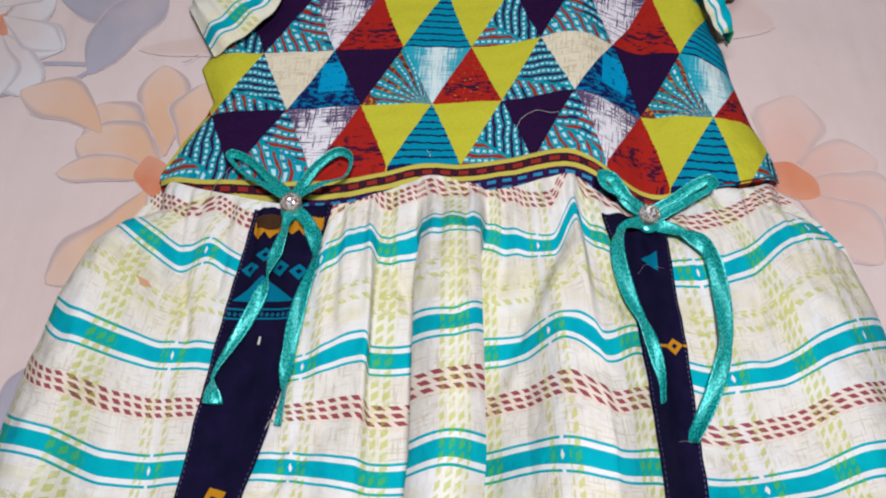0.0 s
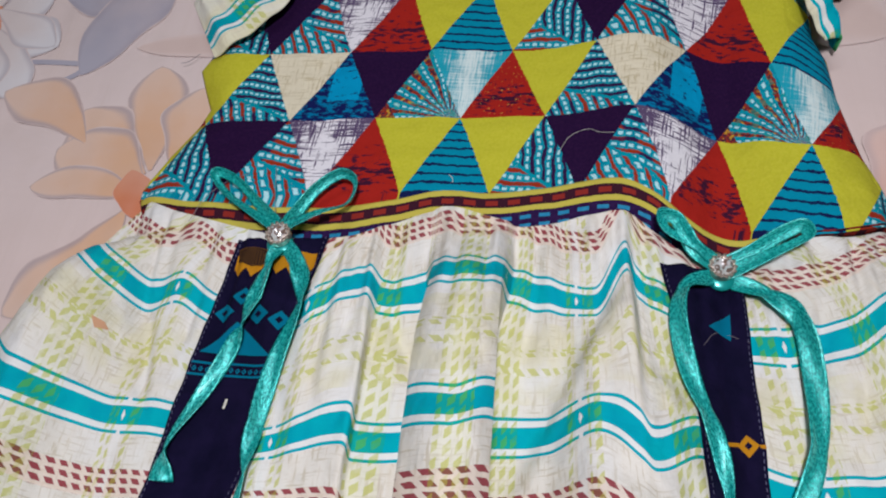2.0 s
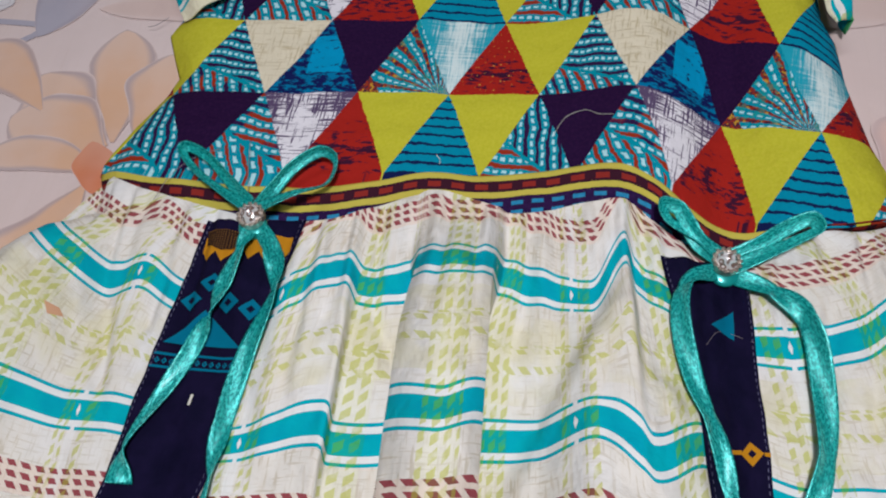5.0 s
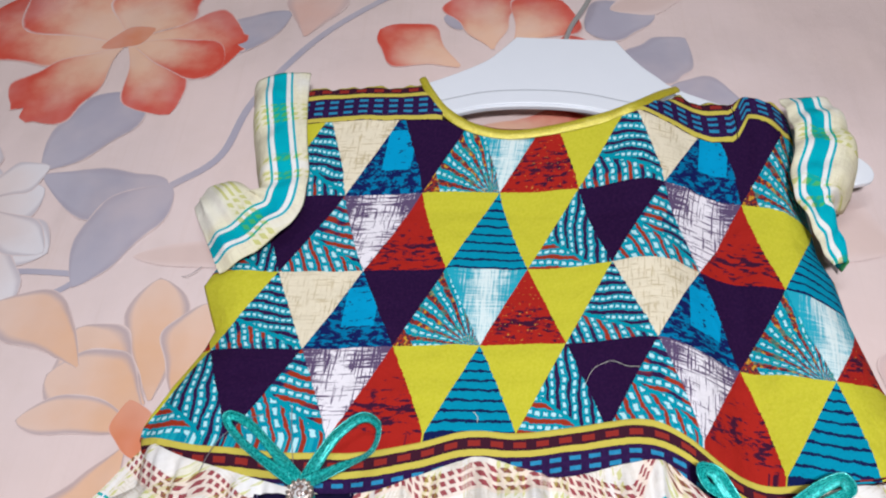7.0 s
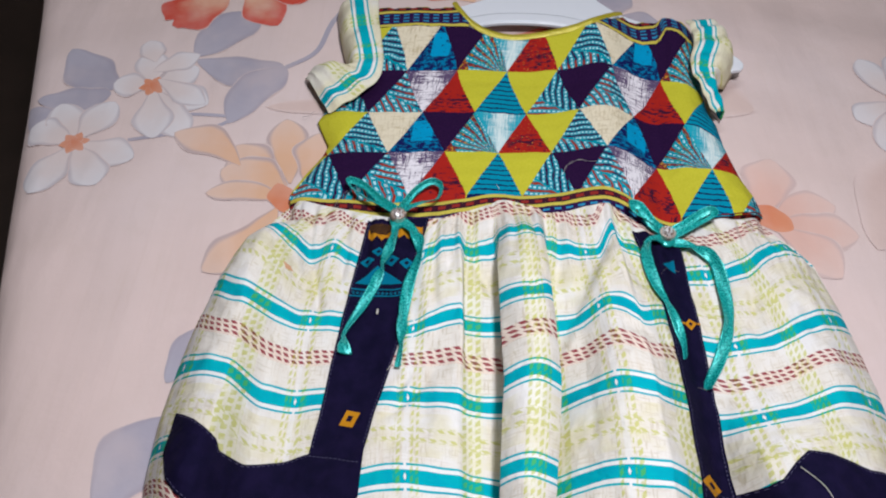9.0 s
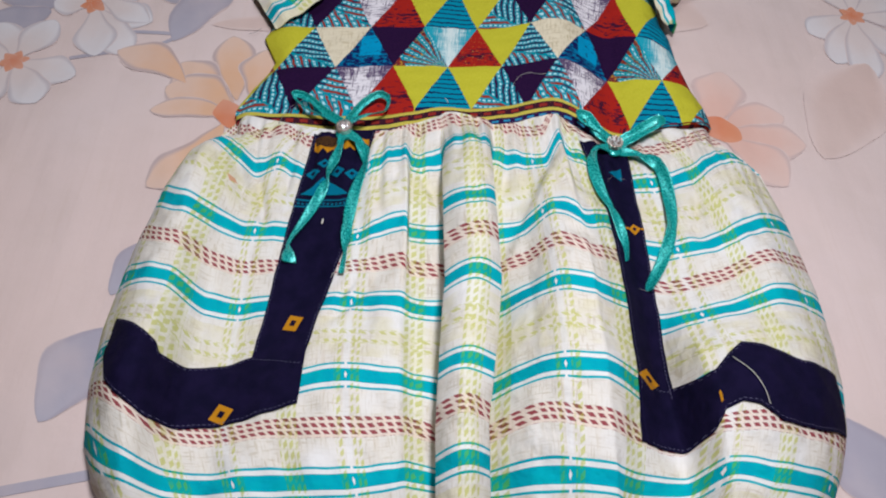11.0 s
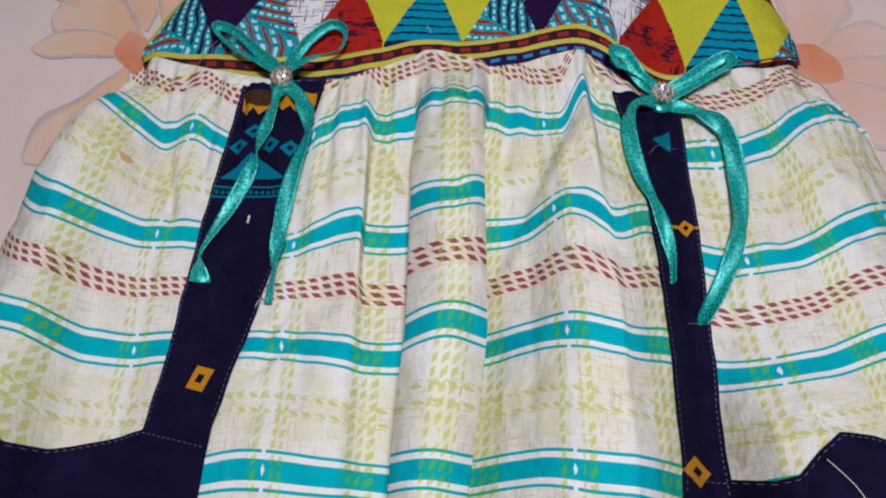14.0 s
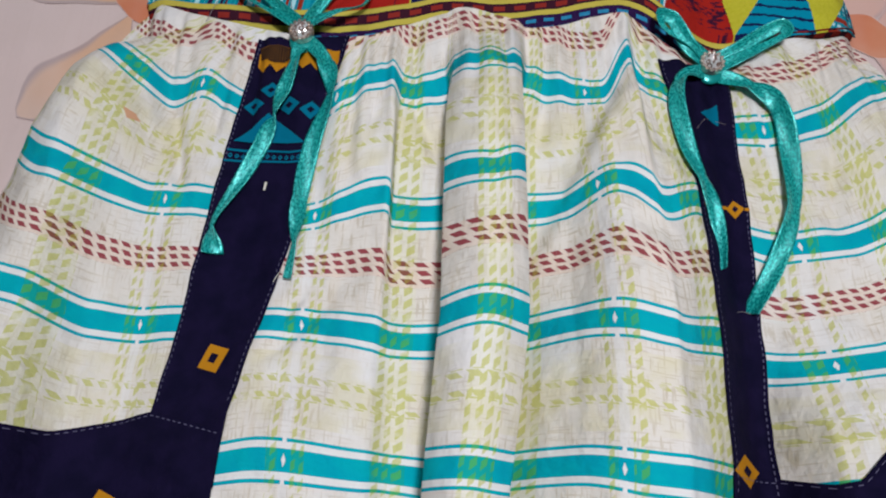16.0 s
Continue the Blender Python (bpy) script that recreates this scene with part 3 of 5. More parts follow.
# ---- room and bed ----
TURN = math.radians(13.3)
tagged(box("floor", (-2.4, -2.4, -0.60), (2.4, 2.4, -0.52), MAT["wood"]), "dark brown wooden floor beside the bed", "floor", kind="structure")
tagged(box("ceiling", (-2.4, -2.4, 2.1), (2.4, 2.4, 2.2), MAT["wall"]), "plain off-white painted ceiling", "ceiling", kind="structure")
for nm, lo, hi in (("wall_north", (-2.4, 2.4, -0.6), (2.4, 2.5, 2.2)), ("wall_south", (-2.4, -2.5, -0.6), (2.4, -2.4, 2.2)),
                   ("wall_east", (2.4, -2.5, -0.6), (2.5, 2.5, 2.2)), ("wall_west", (-2.5, -2.5, -0.6), (-2.4, 2.5, 2.2))):
    tagged(box(nm, lo, hi, MAT["wall"]), "plain off-white painted wall", "wall", kind="structure")

bed = empty("bed", (0.4, 0, -0.52), "bed mattress under a pink flowered cotton sheet", "bed")
bed_in = Matrix.Translation((-0.4, 0, 0.52))
m_ob = box("mattress", (-0.3025, -1.2, -0.30), (1.2, 0.85, -0.012), MAT["mattress"], bed, "", 0.03, TURN)
m_ob.matrix_parent_inverse = bed_in
b_ob = box("bed_base", (-0.25, -1.15, -0.52), (1.15, 0.8, -0.304), MAT["wood"], bed, "", 0.01, TURN)
b_ob.matrix_parent_inverse = bed_in

# the sheet lies flat and falls over the bed's long edge
la = np.r_[np.linspace(-1.0, 0, 46), np.linspace(0.012, 1.5, 90)]
lb = np.linspace(-1.2, 0.9, 130)
A, B = np.meshgrid(la, lb)
drop = np.clip(-A, 0, None) * 0.42
R = 0.022
arc = np.clip(drop / R, 0, np.pi / 2)
SX = np.where(A < 0, -R * np.sin(arc), A) - 0.2925 + 0.004 * np.where(A < 0, bump_of(B, A * 0.2, 5, 0.16) * np.clip(drop * 8, 0, 1), 0)
SZ = np.where(A < 0, -R * (1 - np.cos(arc)) - np.clip(drop - R * np.pi / 2, 0, None), 0.0)
far = np.clip((np.hypot(A - 0.31, B) - 0.46) / 0.2, 0, 1)
SZ = SZ + 0.004 * far * bump_of(A, B, 9, 0.3) * (A > 0)
ct, st = math.cos(TURN), math.sin(TURN)
sheet = grid_object("bed_sheet", SX * ct - B * st, SX * st + B * ct, SZ - 0.0006, A, B, MAT["sheet"], None, "", 0.0008)
tagged(sheet, "pale pink cotton bed sheet printed with large flowers", "bed sheet")


# ---- the sheet's printed flowers ----
LAYER = [0]


def petal(kind, base, tip, width, shape=0.55, bend=0.0, name="printed_petal"):
    """A flat printed petal from its base to its tip; shape: where it is widest."""
    LAYER[0] += 1
    z = 0.0002 + 0.0000025 * LAYER[0]
    b_, t = np.array(base, float), np.array(tip, float)
    ax = t - b_
    ln = np.linalg.norm(ax)
    ax /= ln
    nx = np.array([-ax[1], ax[0]])
    rng = np.random.default_rng(LAYER[0])
    k, c = 26, 9
    s = np.linspace(0, 1, k)
    p = math.log(0.5) / math.log(shape)
    prof = np.sin(np.pi * s ** p) ** 0.75 + 0.06 * (1 - s)
    if kind == "red" and width > 0.045:
        prof = np.maximum(prof, 0.3 * s ** 3)
    prof = prof * (1 + (0.16 if kind == "red" else 0.09) * np.sin(s * rng.uniform(7, 13) + rng.uniform(0, 6)))
    w = np.linspace(-1, 1, c)
    mid = b_[None] + ax[None] * (s * ln)[:, None] + nx[None] * (bend * ln * np.sin(np.pi * s))[:, None]
    X = mid[:, 0:1] + nx[0] * prof[:, None] * w[None] * width / 2
    Y = mid[:, 1:2] + nx[1] * prof[:, None] * w[None] * width / 2
    if kind == "red" and width > 0.045:
        off = rng.uniform(-0.35, 0.35)
        cut = 0.08 * ln * np.clip(1 - np.abs(w - off) * 2.2, 0, 1)[None] * np.clip((s - 0.55) / 0.45, 0, 1)[:, None] ** 2
        X, Y = X - ax[0] * cut, Y - ax[1] * cut
    rim = np.maximum(np.abs(w)[None] * np.ones((k, 1)), np.clip((s[:, None] - 0.93) / 0.07, 0, 1))
    fall = np.clip(-0.2925 - (X * ct + Y * st), 0, 0.02)
    grid_object(name, X, Y, z - R * (1 - np.sqrt(1 - (fall / R) ** 2)), np.repeat(s[:, None], c, 1), rim, PETAL[kind], sheet)


def stem(pts, width=0.004):
    LAYER[0] += 1
    z = 0.0002 + 0.0000025 * LAYER[0]
    line = curve_points([(x, y, 0) for x, y in pts], 8)
    t = np.gradient(line, axis=0)
    t /= np.linalg.norm(t, axis=1)[:, None] + 1e-9
    side = np.stack([-t[:, 1], t[:, 0]], 1) * width / 2
    X = np.stack([line[:, 0] - side[:, 0], line[:, 0], line[:, 0] + side[:, 0]], 1)
    Y = np.stack([line[:, 1] - side[:, 1], line[:, 1], line[:, 1] + side[:, 1]], 1)
    s = np.repeat(np.linspace(0, 1, len(line))[:, None], 3, 1)
    grid_object("printed_stem", X, Y, np.full_like(X, z), s, np.zeros_like(s), PETAL["grey"], sheet)


# stems and grey leaves
stem([(-0.169, 0.146), (-0.148, 0.166), (-0.138, 0.205), (-0.111, 0.253), (-0.074, 0.29), (-0.02, 0.33)])
stem([(-0.248, 0.092), (-0.225, 0.096), (-0.196, 0.095)], 0.003)
stem([(-0.262, 0.070), (-0.225, 0.080), (-0.198, 0.092), (-0.169, 0.145)], 0.003)
stem([(-0.25, -0.212), (-0.21, -0.204), (-0.17, -0.196)], 0.005)
for base, tip, wd, bd in (((-0.196, 0.21), (-0.236, 0.155), 0.036, -0.06), ((-0.169, 0.146), (-0.234, 0.152), 0.030, 0.12),
                          ((-0.168, 0.146), (-0.199, 0.088), 0.032, -0.1), ((-0.182, 0.25), (-0.128, 0.277), 0.030, -0.1),
                          ((-0.285, 0.118), (-0.326, 0.160), 0.034, 0.05), ((-0.285, 0.114), (-0.334, 0.106), 0.026, 0.1),
                          ((-0.305, 0.07), (-0.338, 0.10), 0.022, 0.0), ((0.040, 0.262), (0.080, 0.276), 0.034, 0.1),
                          ((0.060, 0.228), (0.094, 0.256), 0.034, -0.1), ((0.078, 0.214), (0.118, 0.200), 0.024, 0.15),
                          ((-0.04, 0.272), (-0.01, 0.268), 0.022, 0.1), ((-0.185, -0.125), (-0.214, -0.174), 0.036, -0.1),
                          ((0.158, -0.17), (0.192, -0.222), 0.036, 0.1), ((-0.182, -0.07), (-0.196, -0.105), 0.02, 0.0)):
    petal("grey", base, tip, wd, 0.45, bd, "printed_leaf")
# red flowers
for tip, wd, sh in (((-0.310, 0.270), 0.066, 0.6), ((-0.286, 0.312), 0.060, 0.6), ((-0.200, 0.316), 0.056, 0.6), ((-0.150, 0.250), 0.050, 0.68),
                    ((-0.262, 0.192), 0.050, 0.72), ((-0.181, 0.194), 0.032, 0.7), ((-0.160, 0.232), 0.034, 0.7)):
    petal("red", (-0.218, 0.250), tip, wd, sh)
petal("core", (-0.232, 0.245), (-0.205, 0.262), 0.016)
for base, tip, wd in (((-0.030, 0.232), (-0.076, 0.262), 0.036), ((-0.012, 0.246), (-0.022, 0.30), 0.040), ((0.0, 0.25), (0.028, 0.288), 0.040), ((0.01, 0.24), (0.045, 0.25), 0.02)):
    petal("red", base, tip, wd, 0.65)
petal("red", (-0.03, 0.176), (0.06, 0.186), 0.034, 0.5)
petal("rose", (-0.118, 0.256), (-0.112, 0.31), 0.034, 0.6)
petal("shade", (0.055, 0.28), (0.10, 0.296), 0.022, 0.5)
# white flowers with orange hearts
for c, tips in (((-0.258, 0.123), ((-0.268, 0.160), (-0.230, 0.144), (-0.216, 0.106), (-0.226, 0.074), (-0.246, 0.072), (-0.286, 0.124))),
                ((-0.296, 0.066), ((-0.254, 0.054), (-0.272, 0.030), (-0.316, 0.102), (-0.280, 0.106), (-0.330, 0.080), (-0.312, 0.022))),
                ((0.273, 0.129), ((0.258, 0.176), (0.292, 0.184), (0.236, 0.110), (0.247, 0.080), (0.266, 0.064), (0.300, 0.088), (0.322, 0.128), (0.314, 0.158)))):
    for tp in tips:
        petal("white", c, tp, 0.026, 0.66)
    for i in range(6):
        an = i * 1.05 + 0.3
        petal("core", (c[0] - 0.004 * math.cos(an), c[1] - 0.004 * math.sin(an)), (c[0] + 0.010 * math.cos(an), c[1] + 0.010 * math.sin(an)), 0.007)
for base, tip in (((-0.262, 0.138), (-0.232, 0.158)), ((-0.256, 0.13), (-0.218, 0.106)), ((-0.262, 0.148), (-0.272, 0.172))):
    petal("white", base, tip, 0.020, 0.6)
# peach flowers
for base, tip, wd, bd in (((-0.150, 0.036), (-0.160, 0.094), 0.028, 0.0), ((-0.152, 0.034), (-0.190, 0.068), 0.036, 0.1), ((-0.150, 0.028), (-0.196, 0.046), 0.034, -0.1),
                          ((-0.150, 0.022), (-0.202, 0.026), 0.018, -0.1), ((-0.140, 0.036), (-0.134, 0.082), 0.030, 0.0), ((-0.155, 0.016), (-0.192, -0.034), 0.034, 0.12),
                          ((-0.184, 0.050), (-0.233, 0.078), 0.027, -0.12)):
    petal("peach", base, tip, wd, 0.62, bd)
for base, tip, wd, bd in (((0.150, 0.022), (0.166, 0.070), 0.034, 0.0), ((0.156, 0.020), (0.198, 0.030), 0.026, 0.1), ((0.156, 0.016), (0.206, 0.006), 0.030, 0.0), ((0.154, 0.012), (0.186, -0.026), 0.030, 0.1)):
    petal("rose", base, tip, wd, 0.62, bd)
petal("core", (-0.150, 0.012), (-0.158, 0.036), 0.016)
petal("core", (0.142, 0.028), (0.166, 0.010), 0.020)
petal("shade", (0.120, 0.14), (0.166, 0.116), 0.040, 0.5)
# two faint patches slightly darker than the sheet, fading into it at the rim
petal("shade", (-0.10, 0.11), (-0.176, 0.105), 0.016, 0.5)
petal("shade", (0.268, 0.080), (0.214, -0.004), 0.052, 0.5)


# ---- the dress ----
dress = empty("child_dress", (0, -0.02, 0.0), "child's dress of triangle print and plaid cotton on the sheet", "dress")
dress_in = Matrix.Translation((0, 0.02, 0))


def sewn(ob):
    ob.matrix_parent_inverse = dress_in
    return ob


def soft_line(x, xs, ys, r=0.006):
    """A line through points with its corners eased."""
    x = np.asarray(x, float)
    return sum(np.interp(x + d * r, xs, ys) for d in (-1.0, -0.5, 0.0, 0.5, 1.0)) / 5


def skirt_left(y):
    return np.interp(-y, (0.0, 0.010, 0.022, 0.05, 0.075, 0.10, 0.13, 0.16, 0.187, 0.205, 0.225, 0.245), (-0.146, -0.163, -0.173, -0.1825, -0.188, -0.1915, -0.1940, -0.1935, -0.189, -0.181, -0.167, -0.149))


def skirt_right(y):
    return np.interp(-y, (0.0, 0.010, 0.022, 0.05, 0.083, 0.11, 0.135, 0.155, 0.18, 0.20, 0.225, 0.245), (0.146, 0.161, 0.1705, 0.1765, 0.180, 0.181, 0.181, 0.179, 0.174, 0.165, 0.150, 0.132))


def seam(x):
    return soft_line(x, (-0.163, -0.157, -0.146, -0.131, -0.106, -0.087, -0.067, -0.052, -0.036, -0.019, 0.0, 0.012, 0.030, 0.047, 0.056, 0.061, 0.075, 0.093, 0.111, 0.128, 0.144, 0.157),
                     (0.004, 0.012, 0.019, 0.011, 0.004, -0.001, -0.005, -0.002, 0.005, 0.011, 0.005, 0.004, 0.009, 0.012, 0.008, -0.003, -0.004, 0.000, 0.0050, 0.0065, 0.0145, 0.0080))


FX = (-0.185, -0.157, -0.14, -0.126, -0.115, -0.10, -0.075, -0.044, -0.038, -0.0240, -0.0196, -0.008, 0.0040, 0.0080, 0.02, 0.035, 0.0465, 0.0500, 0.066, 0.083, 0.096, 0.115, 0.14, 0.172)
# height of the cloth along FX, at some distances below the waist
HEIGHT = (
    (0.0, (0.010, 0.015, 0.013, 0.012, 0.013, 0.014, 0.015, 0.016, 0.016, 0.017, 0.018, 0.018, 0.018, 0.016, 0.016, 0.017, 0.018, 0.017, 0.016, 0.013, 0.013, 0.013, 0.012, 0.010)),
    (0.024, (0.022, 0.032, 0.024, 0.011, 0.014, 0.013, 0.018, 0.022, 0.015, 0.016, 0.03, 0.039, 0.033, 0.018, 0.016, 0.018, 0.027, 0.018, 0.017, 0.012, 0.014, 0.016, 0.018, 0.012)),
    (0.072, (0.024, 0.033, 0.021, 0.014, 0.014, 0.014, 0.018, 0.028, 0.022, 0.016, 0.037, 0.05, 0.042, 0.012, 0.016, 0.034, 0.037, 0.036, 0.026, 0.016, 0.018, 0.023, 0.026, 0.016)),
)
HEIGHT += (
    (0.119, (0.026, 0.036, 0.015, 0.010, 0.013, 0.015, 0.020, 0.028, 0.024, 0.02, 0.045, 0.055, 0.047, 0.013, 0.033, 0.049, 0.05, 0.047, 0.034, 0.015, 0.020, 0.028, 0.034, 0.020)),
    (0.165, (0.032, 0.052, 0.022, 0.018, 0.020, 0.026, 0.034, 0.036, 0.032, 0.024, 0.047, 0.06, 0.051, 0.016, 0.042, 0.052, 0.052, 0.05, 0.032, 0.016, 0.046, 0.053, 0.042, 0.024)),
    (0.206, (0.028, 0.044, 0.026, 0.024, 0.028, 0.032, 0.036, 0.034, 0.030, 0.022, 0.043, 0.056, 0.045, 0.014, 0.038, 0.046, 0.046, 0.043, 0.030, 0.024, 0.046, 0.046, 0.034, 0.020)),
)
# how far the gathers carry the print up towards the waist
DRAPE = (
    (0.024, (0.0233, 0.0157, 0.0038, -0.0031, -0.0001, -0.0093, -0.0134, 0.0032, -0.0012, 0.0015, 0.0035, 0.001, 0.004, 0.0046, 0.0014, -0.003, 0.0155, 0.0075, -0.0036, -0.0125, -0.0127, -0.009, 0.0064, 0.013)),
    (0.071, (0.022, 0.002, -0.0, -0.0022, -0.0022, -0.0037, -0.0139, -0.003, -0.0081, -0.0042, 0.0003, -0.002, 0.0035, -0.0023, -0.0018, 0.0043, -0.0049, -0.0084, -0.0003, -0.0105, -0.0157, -0.0155, -0.0039, 0.008)),
    (0.118, (0.01, 0.0058, -0.0003, -0.0006, -0.0001, -0.0003, -0.0007, -0.0067, -0.0079, -0.0052, -0.0045, -0.002, -0.003, -0.0009, -0.0008, -0.0038, -0.007, -0.0077, -0.0047, -0.0105, -0.0138, -0.0115, -0.0016, 0.002)),
)
DRAPE += (
    (0.165, (0.02, 0.004, -0.002, -0.002, -0.002, -0.002, 0.0026, -0.0005, -0.001, -0.0023, -0.001, -0.0013, -0.002, 0.0008, 0.0018, 0.0002, -0.0004, -0.0005, -0.0015, -0.007, -0.006, -0.004, -0.002, 0.0)),
    (0.1885, (0.0296, 0.0066, -0.0021, -0.0011, 0.0, 0.0018, -0.0015, -0.0005, 0.0013, -0.0014, 0.001, 0.003, 0.001, 0.002, 0.0065, 0.0006, -0.0015, -0.0023, -0.005, -0.0078, -0.0025, -0.0013, -0.0028, -0.0026)),
    (0.212, (0.0179, 0.0068, 0.003, 0.002, 0.0013, 0.001, 0.0005, 0.0045, 0.0065, 0.006, 0.004, 0.0055, 0.007, 0.006, 0.0018, 0.0006, -0.0008, -0.0014, -0.0002, 0.0023, 0.0058, 0.0016, 0.0013, 0.0012)),
)


def eased(x, row):
    """A smooth line through the row's values at FX that never overshoots them."""
    fx, r = np.array(FX), np.array(row)
    h, d = np.diff(fx), np.diff(r) / np.diff(fx)
    m = np.zeros_like(r)
    w1, w2 = 2 * h[1:] + h[:-1], h[1:] + 2 * h[:-1]
    same = d[:-1] * d[1:] > 0
    m[1:-1][same] = ((w1 + w2)[same]) / (w1[same] / d[:-1][same] + w2[same] / d[1:][same])
    m[0], m[-1] = d[0], d[-1]
    i = np.clip(np.searchsorted(fx, x, side="right") - 1, 0, len(fx) - 2)
    f = np.clip((x - fx[i]) / h[i], 0, 1)
    f2, f3 = f * f, f ** 3
    return r[i] * (1 - 3 * f2 + 2 * f3) + r[i + 1] * (3 * f2 - 2 * f3) + h[i] * (m[i] * (f - 2 * f2 + f3) + m[i + 1] * (f3 - f2))


def lean_of(x, y):
    """The middle fold drifts sideways towards the hem."""
    t = np.clip((-y - 0.12) / 0.07, 0, 1)
    return x + 0.009 * t * np.exp(-((x + 0.006) / 0.022) ** 2)


def over(x, y, table):
    """Blend the rows of a table down the cloth."""
    x, y = np.broadcast_arrays(x, y)
    x = lean_of(x, y)
    ys = [row[0] for row in table]
    rows = np.stack([eased(x, row[1]) for row in table])
    out = 0
    for d in (-0.012, -0.006, 0, 0.006, 0.012):
        at = np.interp(-y + d, ys, np.arange(len(ys)))
        i = np.clip(np.floor(at).astype(int), 0, len(ys) - 2)
        f = at - i
        out = out + (np.take_along_axis(rows, i[None], 0)[0] * (1 - f) + np.take_along_axis(rows, (i + 1)[None], 0)[0] * f) / 5
    return out


# pinched creases: both ends, depth and half width
PINCHES = (
    ((-0.035, -0.030), (-0.027, -0.062), 0.0030, 0.0022), ((-0.047, -0.022), (-0.050, -0.052), 0.0022, 0.0025), ((-0.058, -0.030), (-0.056, -0.075), 0.0018, 0.0030),
    ((-0.127, -0.028), (-0.116, -0.078), 0.0032, 0.0030), ((-0.106, -0.024), (-0.110, -0.050), 0.0022, 0.0022), ((-0.140, -0.018), (-0.133, -0.052), 0.0020, 0.0028),
    ((0.018, -0.020), (0.012, -0.060), 0.0024, 0.0026), ((0.110, -0.022), (0.106, -0.060), 0.0026, 0.0026), ((0.122, -0.030), (0.114, -0.085), 0.0026, 0.0032),
    ((-0.058, -0.112), (-0.080, -0.132), 0.0022, 0.0026), ((-0.066, -0.106), (-0.076, -0.120), 0.0018, 0.0020), ((0.020, -0.125), (0.013, -0.185), 0.0022, 0.0032),
    ((-0.040, -0.125), (-0.036, -0.190), 0.0018, 0.0034),
)


def skirt_z(x, y):
    x, y = np.broadcast_arrays(np.asarray(x, float), np.asarray(y, float))
    low = np.minimum(y, 0)
    d = np.clip(np.minimum(x - skirt_left(low), skirt_right(low) - x), 0, None)
    edge = 1 - np.exp(-d / 0.008)
    hem = 1 - np.exp(-np.clip(0.246 + y, 0, None) / 0.012)
    below = np.clip(seam(x) - y, 0, None)
    body = over(x, low, HEIGHT) + 0.0008 * bump_of(x, y, 21, 0.035) + 0.0004 * bump_of(x, y, 23, 0.014)
    gather = np.exp(-below / 0.024) * (1 - np.exp(-below / 0.004))
    body = body + gather * 0.0017 * (np.sin(x * 6.28 / 0.0105 + 1.5 * np.sin(x * 90)) + 0.6 * np.sin(x * 6.28 / 0.0063 + 2 * np.sin(x * 140)))
    crease = np.exp(-below / 0.07) * (1 - np.exp(-below / 0.01))
    body = body + crease * (0.0007 * np.sin(x * 6.28 / 0.019 + 2.6 * np.sin(x * 60 + y * 22)) + 0.00035 * np.sin(x * 6.28 / 0.0093 + 2.4 * np.sin(x * 75 - y * 34)))
    # the right-hand fold springs from a slanting crease
    over_x = x - np.interp(-y, (0.015, 0.024, 0.073, 0.110), (0.0475, 0.0426, 0.0195, 0.0100))
    body = body + 0.0045 * np.exp(-np.clip(over_x, 0, None) / 0.018) / (1 + np.exp(-np.clip(over_x, -0.02, 0.02) / 0.0009)) * np.clip((-y - 0.018) / 0.012, 0, 1) * np.clip((0.112 + y) / 0.03, 0, 1)
    for (ax, ay), (bx, by), deep, wide in PINCHES:
        along = np.clip(((x - ax) * (bx - ax) + (y - ay) * (by - ay)) / ((bx - ax) ** 2 + (by - ay) ** 2), 0, 1)
        away = np.hypot(x - ax - along * (bx - ax), y - ay - along * (by - ay))
        body = body - deep * np.sin(np.pi * np.clip(along * 0.9 + 0.05, 0, 1)) * np.exp(-(away / wide) ** 2)
    body = body + 0.0009 * bump_of(x, y * 0.3, 27, 0.028) * np.clip(below / 0.02, 0, 1)
    return 0.0006 + np.maximum(body, 0.003) * edge * hem


# gathered cloth: its own width against the place across the skirt
CLOTH_X = (-0.19, -0.15, -0.125, -0.095, -0.068, -0.037, -0.0240, -0.0196, -0.006, 0.0040, 0.0080, 0.0115, 0.030, 0.062, 0.103, 0.13, 0.19)
CLOTH_U = (-0.03, 0.012, 0.0445, 0.078, 0.1105, 0.144, 0.160, 0.196, 0.210, 0.221, 0.270, 0.276, 0.3085, 0.342, 0.3745, 0.408, 0.47)


def roll_over(x, y):
    """The middle fold is a roll of cloth that hangs over its own sides."""
    deep = np.clip((-y - 0.012) / 0.035, 0, 1)
    deep = deep * deep * (3 - 2 * deep)
    side = np.interp(lean_of(x, y), (-0.050, -0.0425, -0.0385, -0.036, -0.0248, -0.0196, -0.0080, 0.0000, 0.0040, 0.0086, 0.0200), (0.0, 0.0014, -0.0016, 0.0, 0.0065, -0.0032, 0.0, 0.0, 0.0002, -0.0068, 0.0))
    side = np.where(x < -0.036, side * np.clip((0.125 + y) / 0.04, 0, 1), side)
    return side * deep


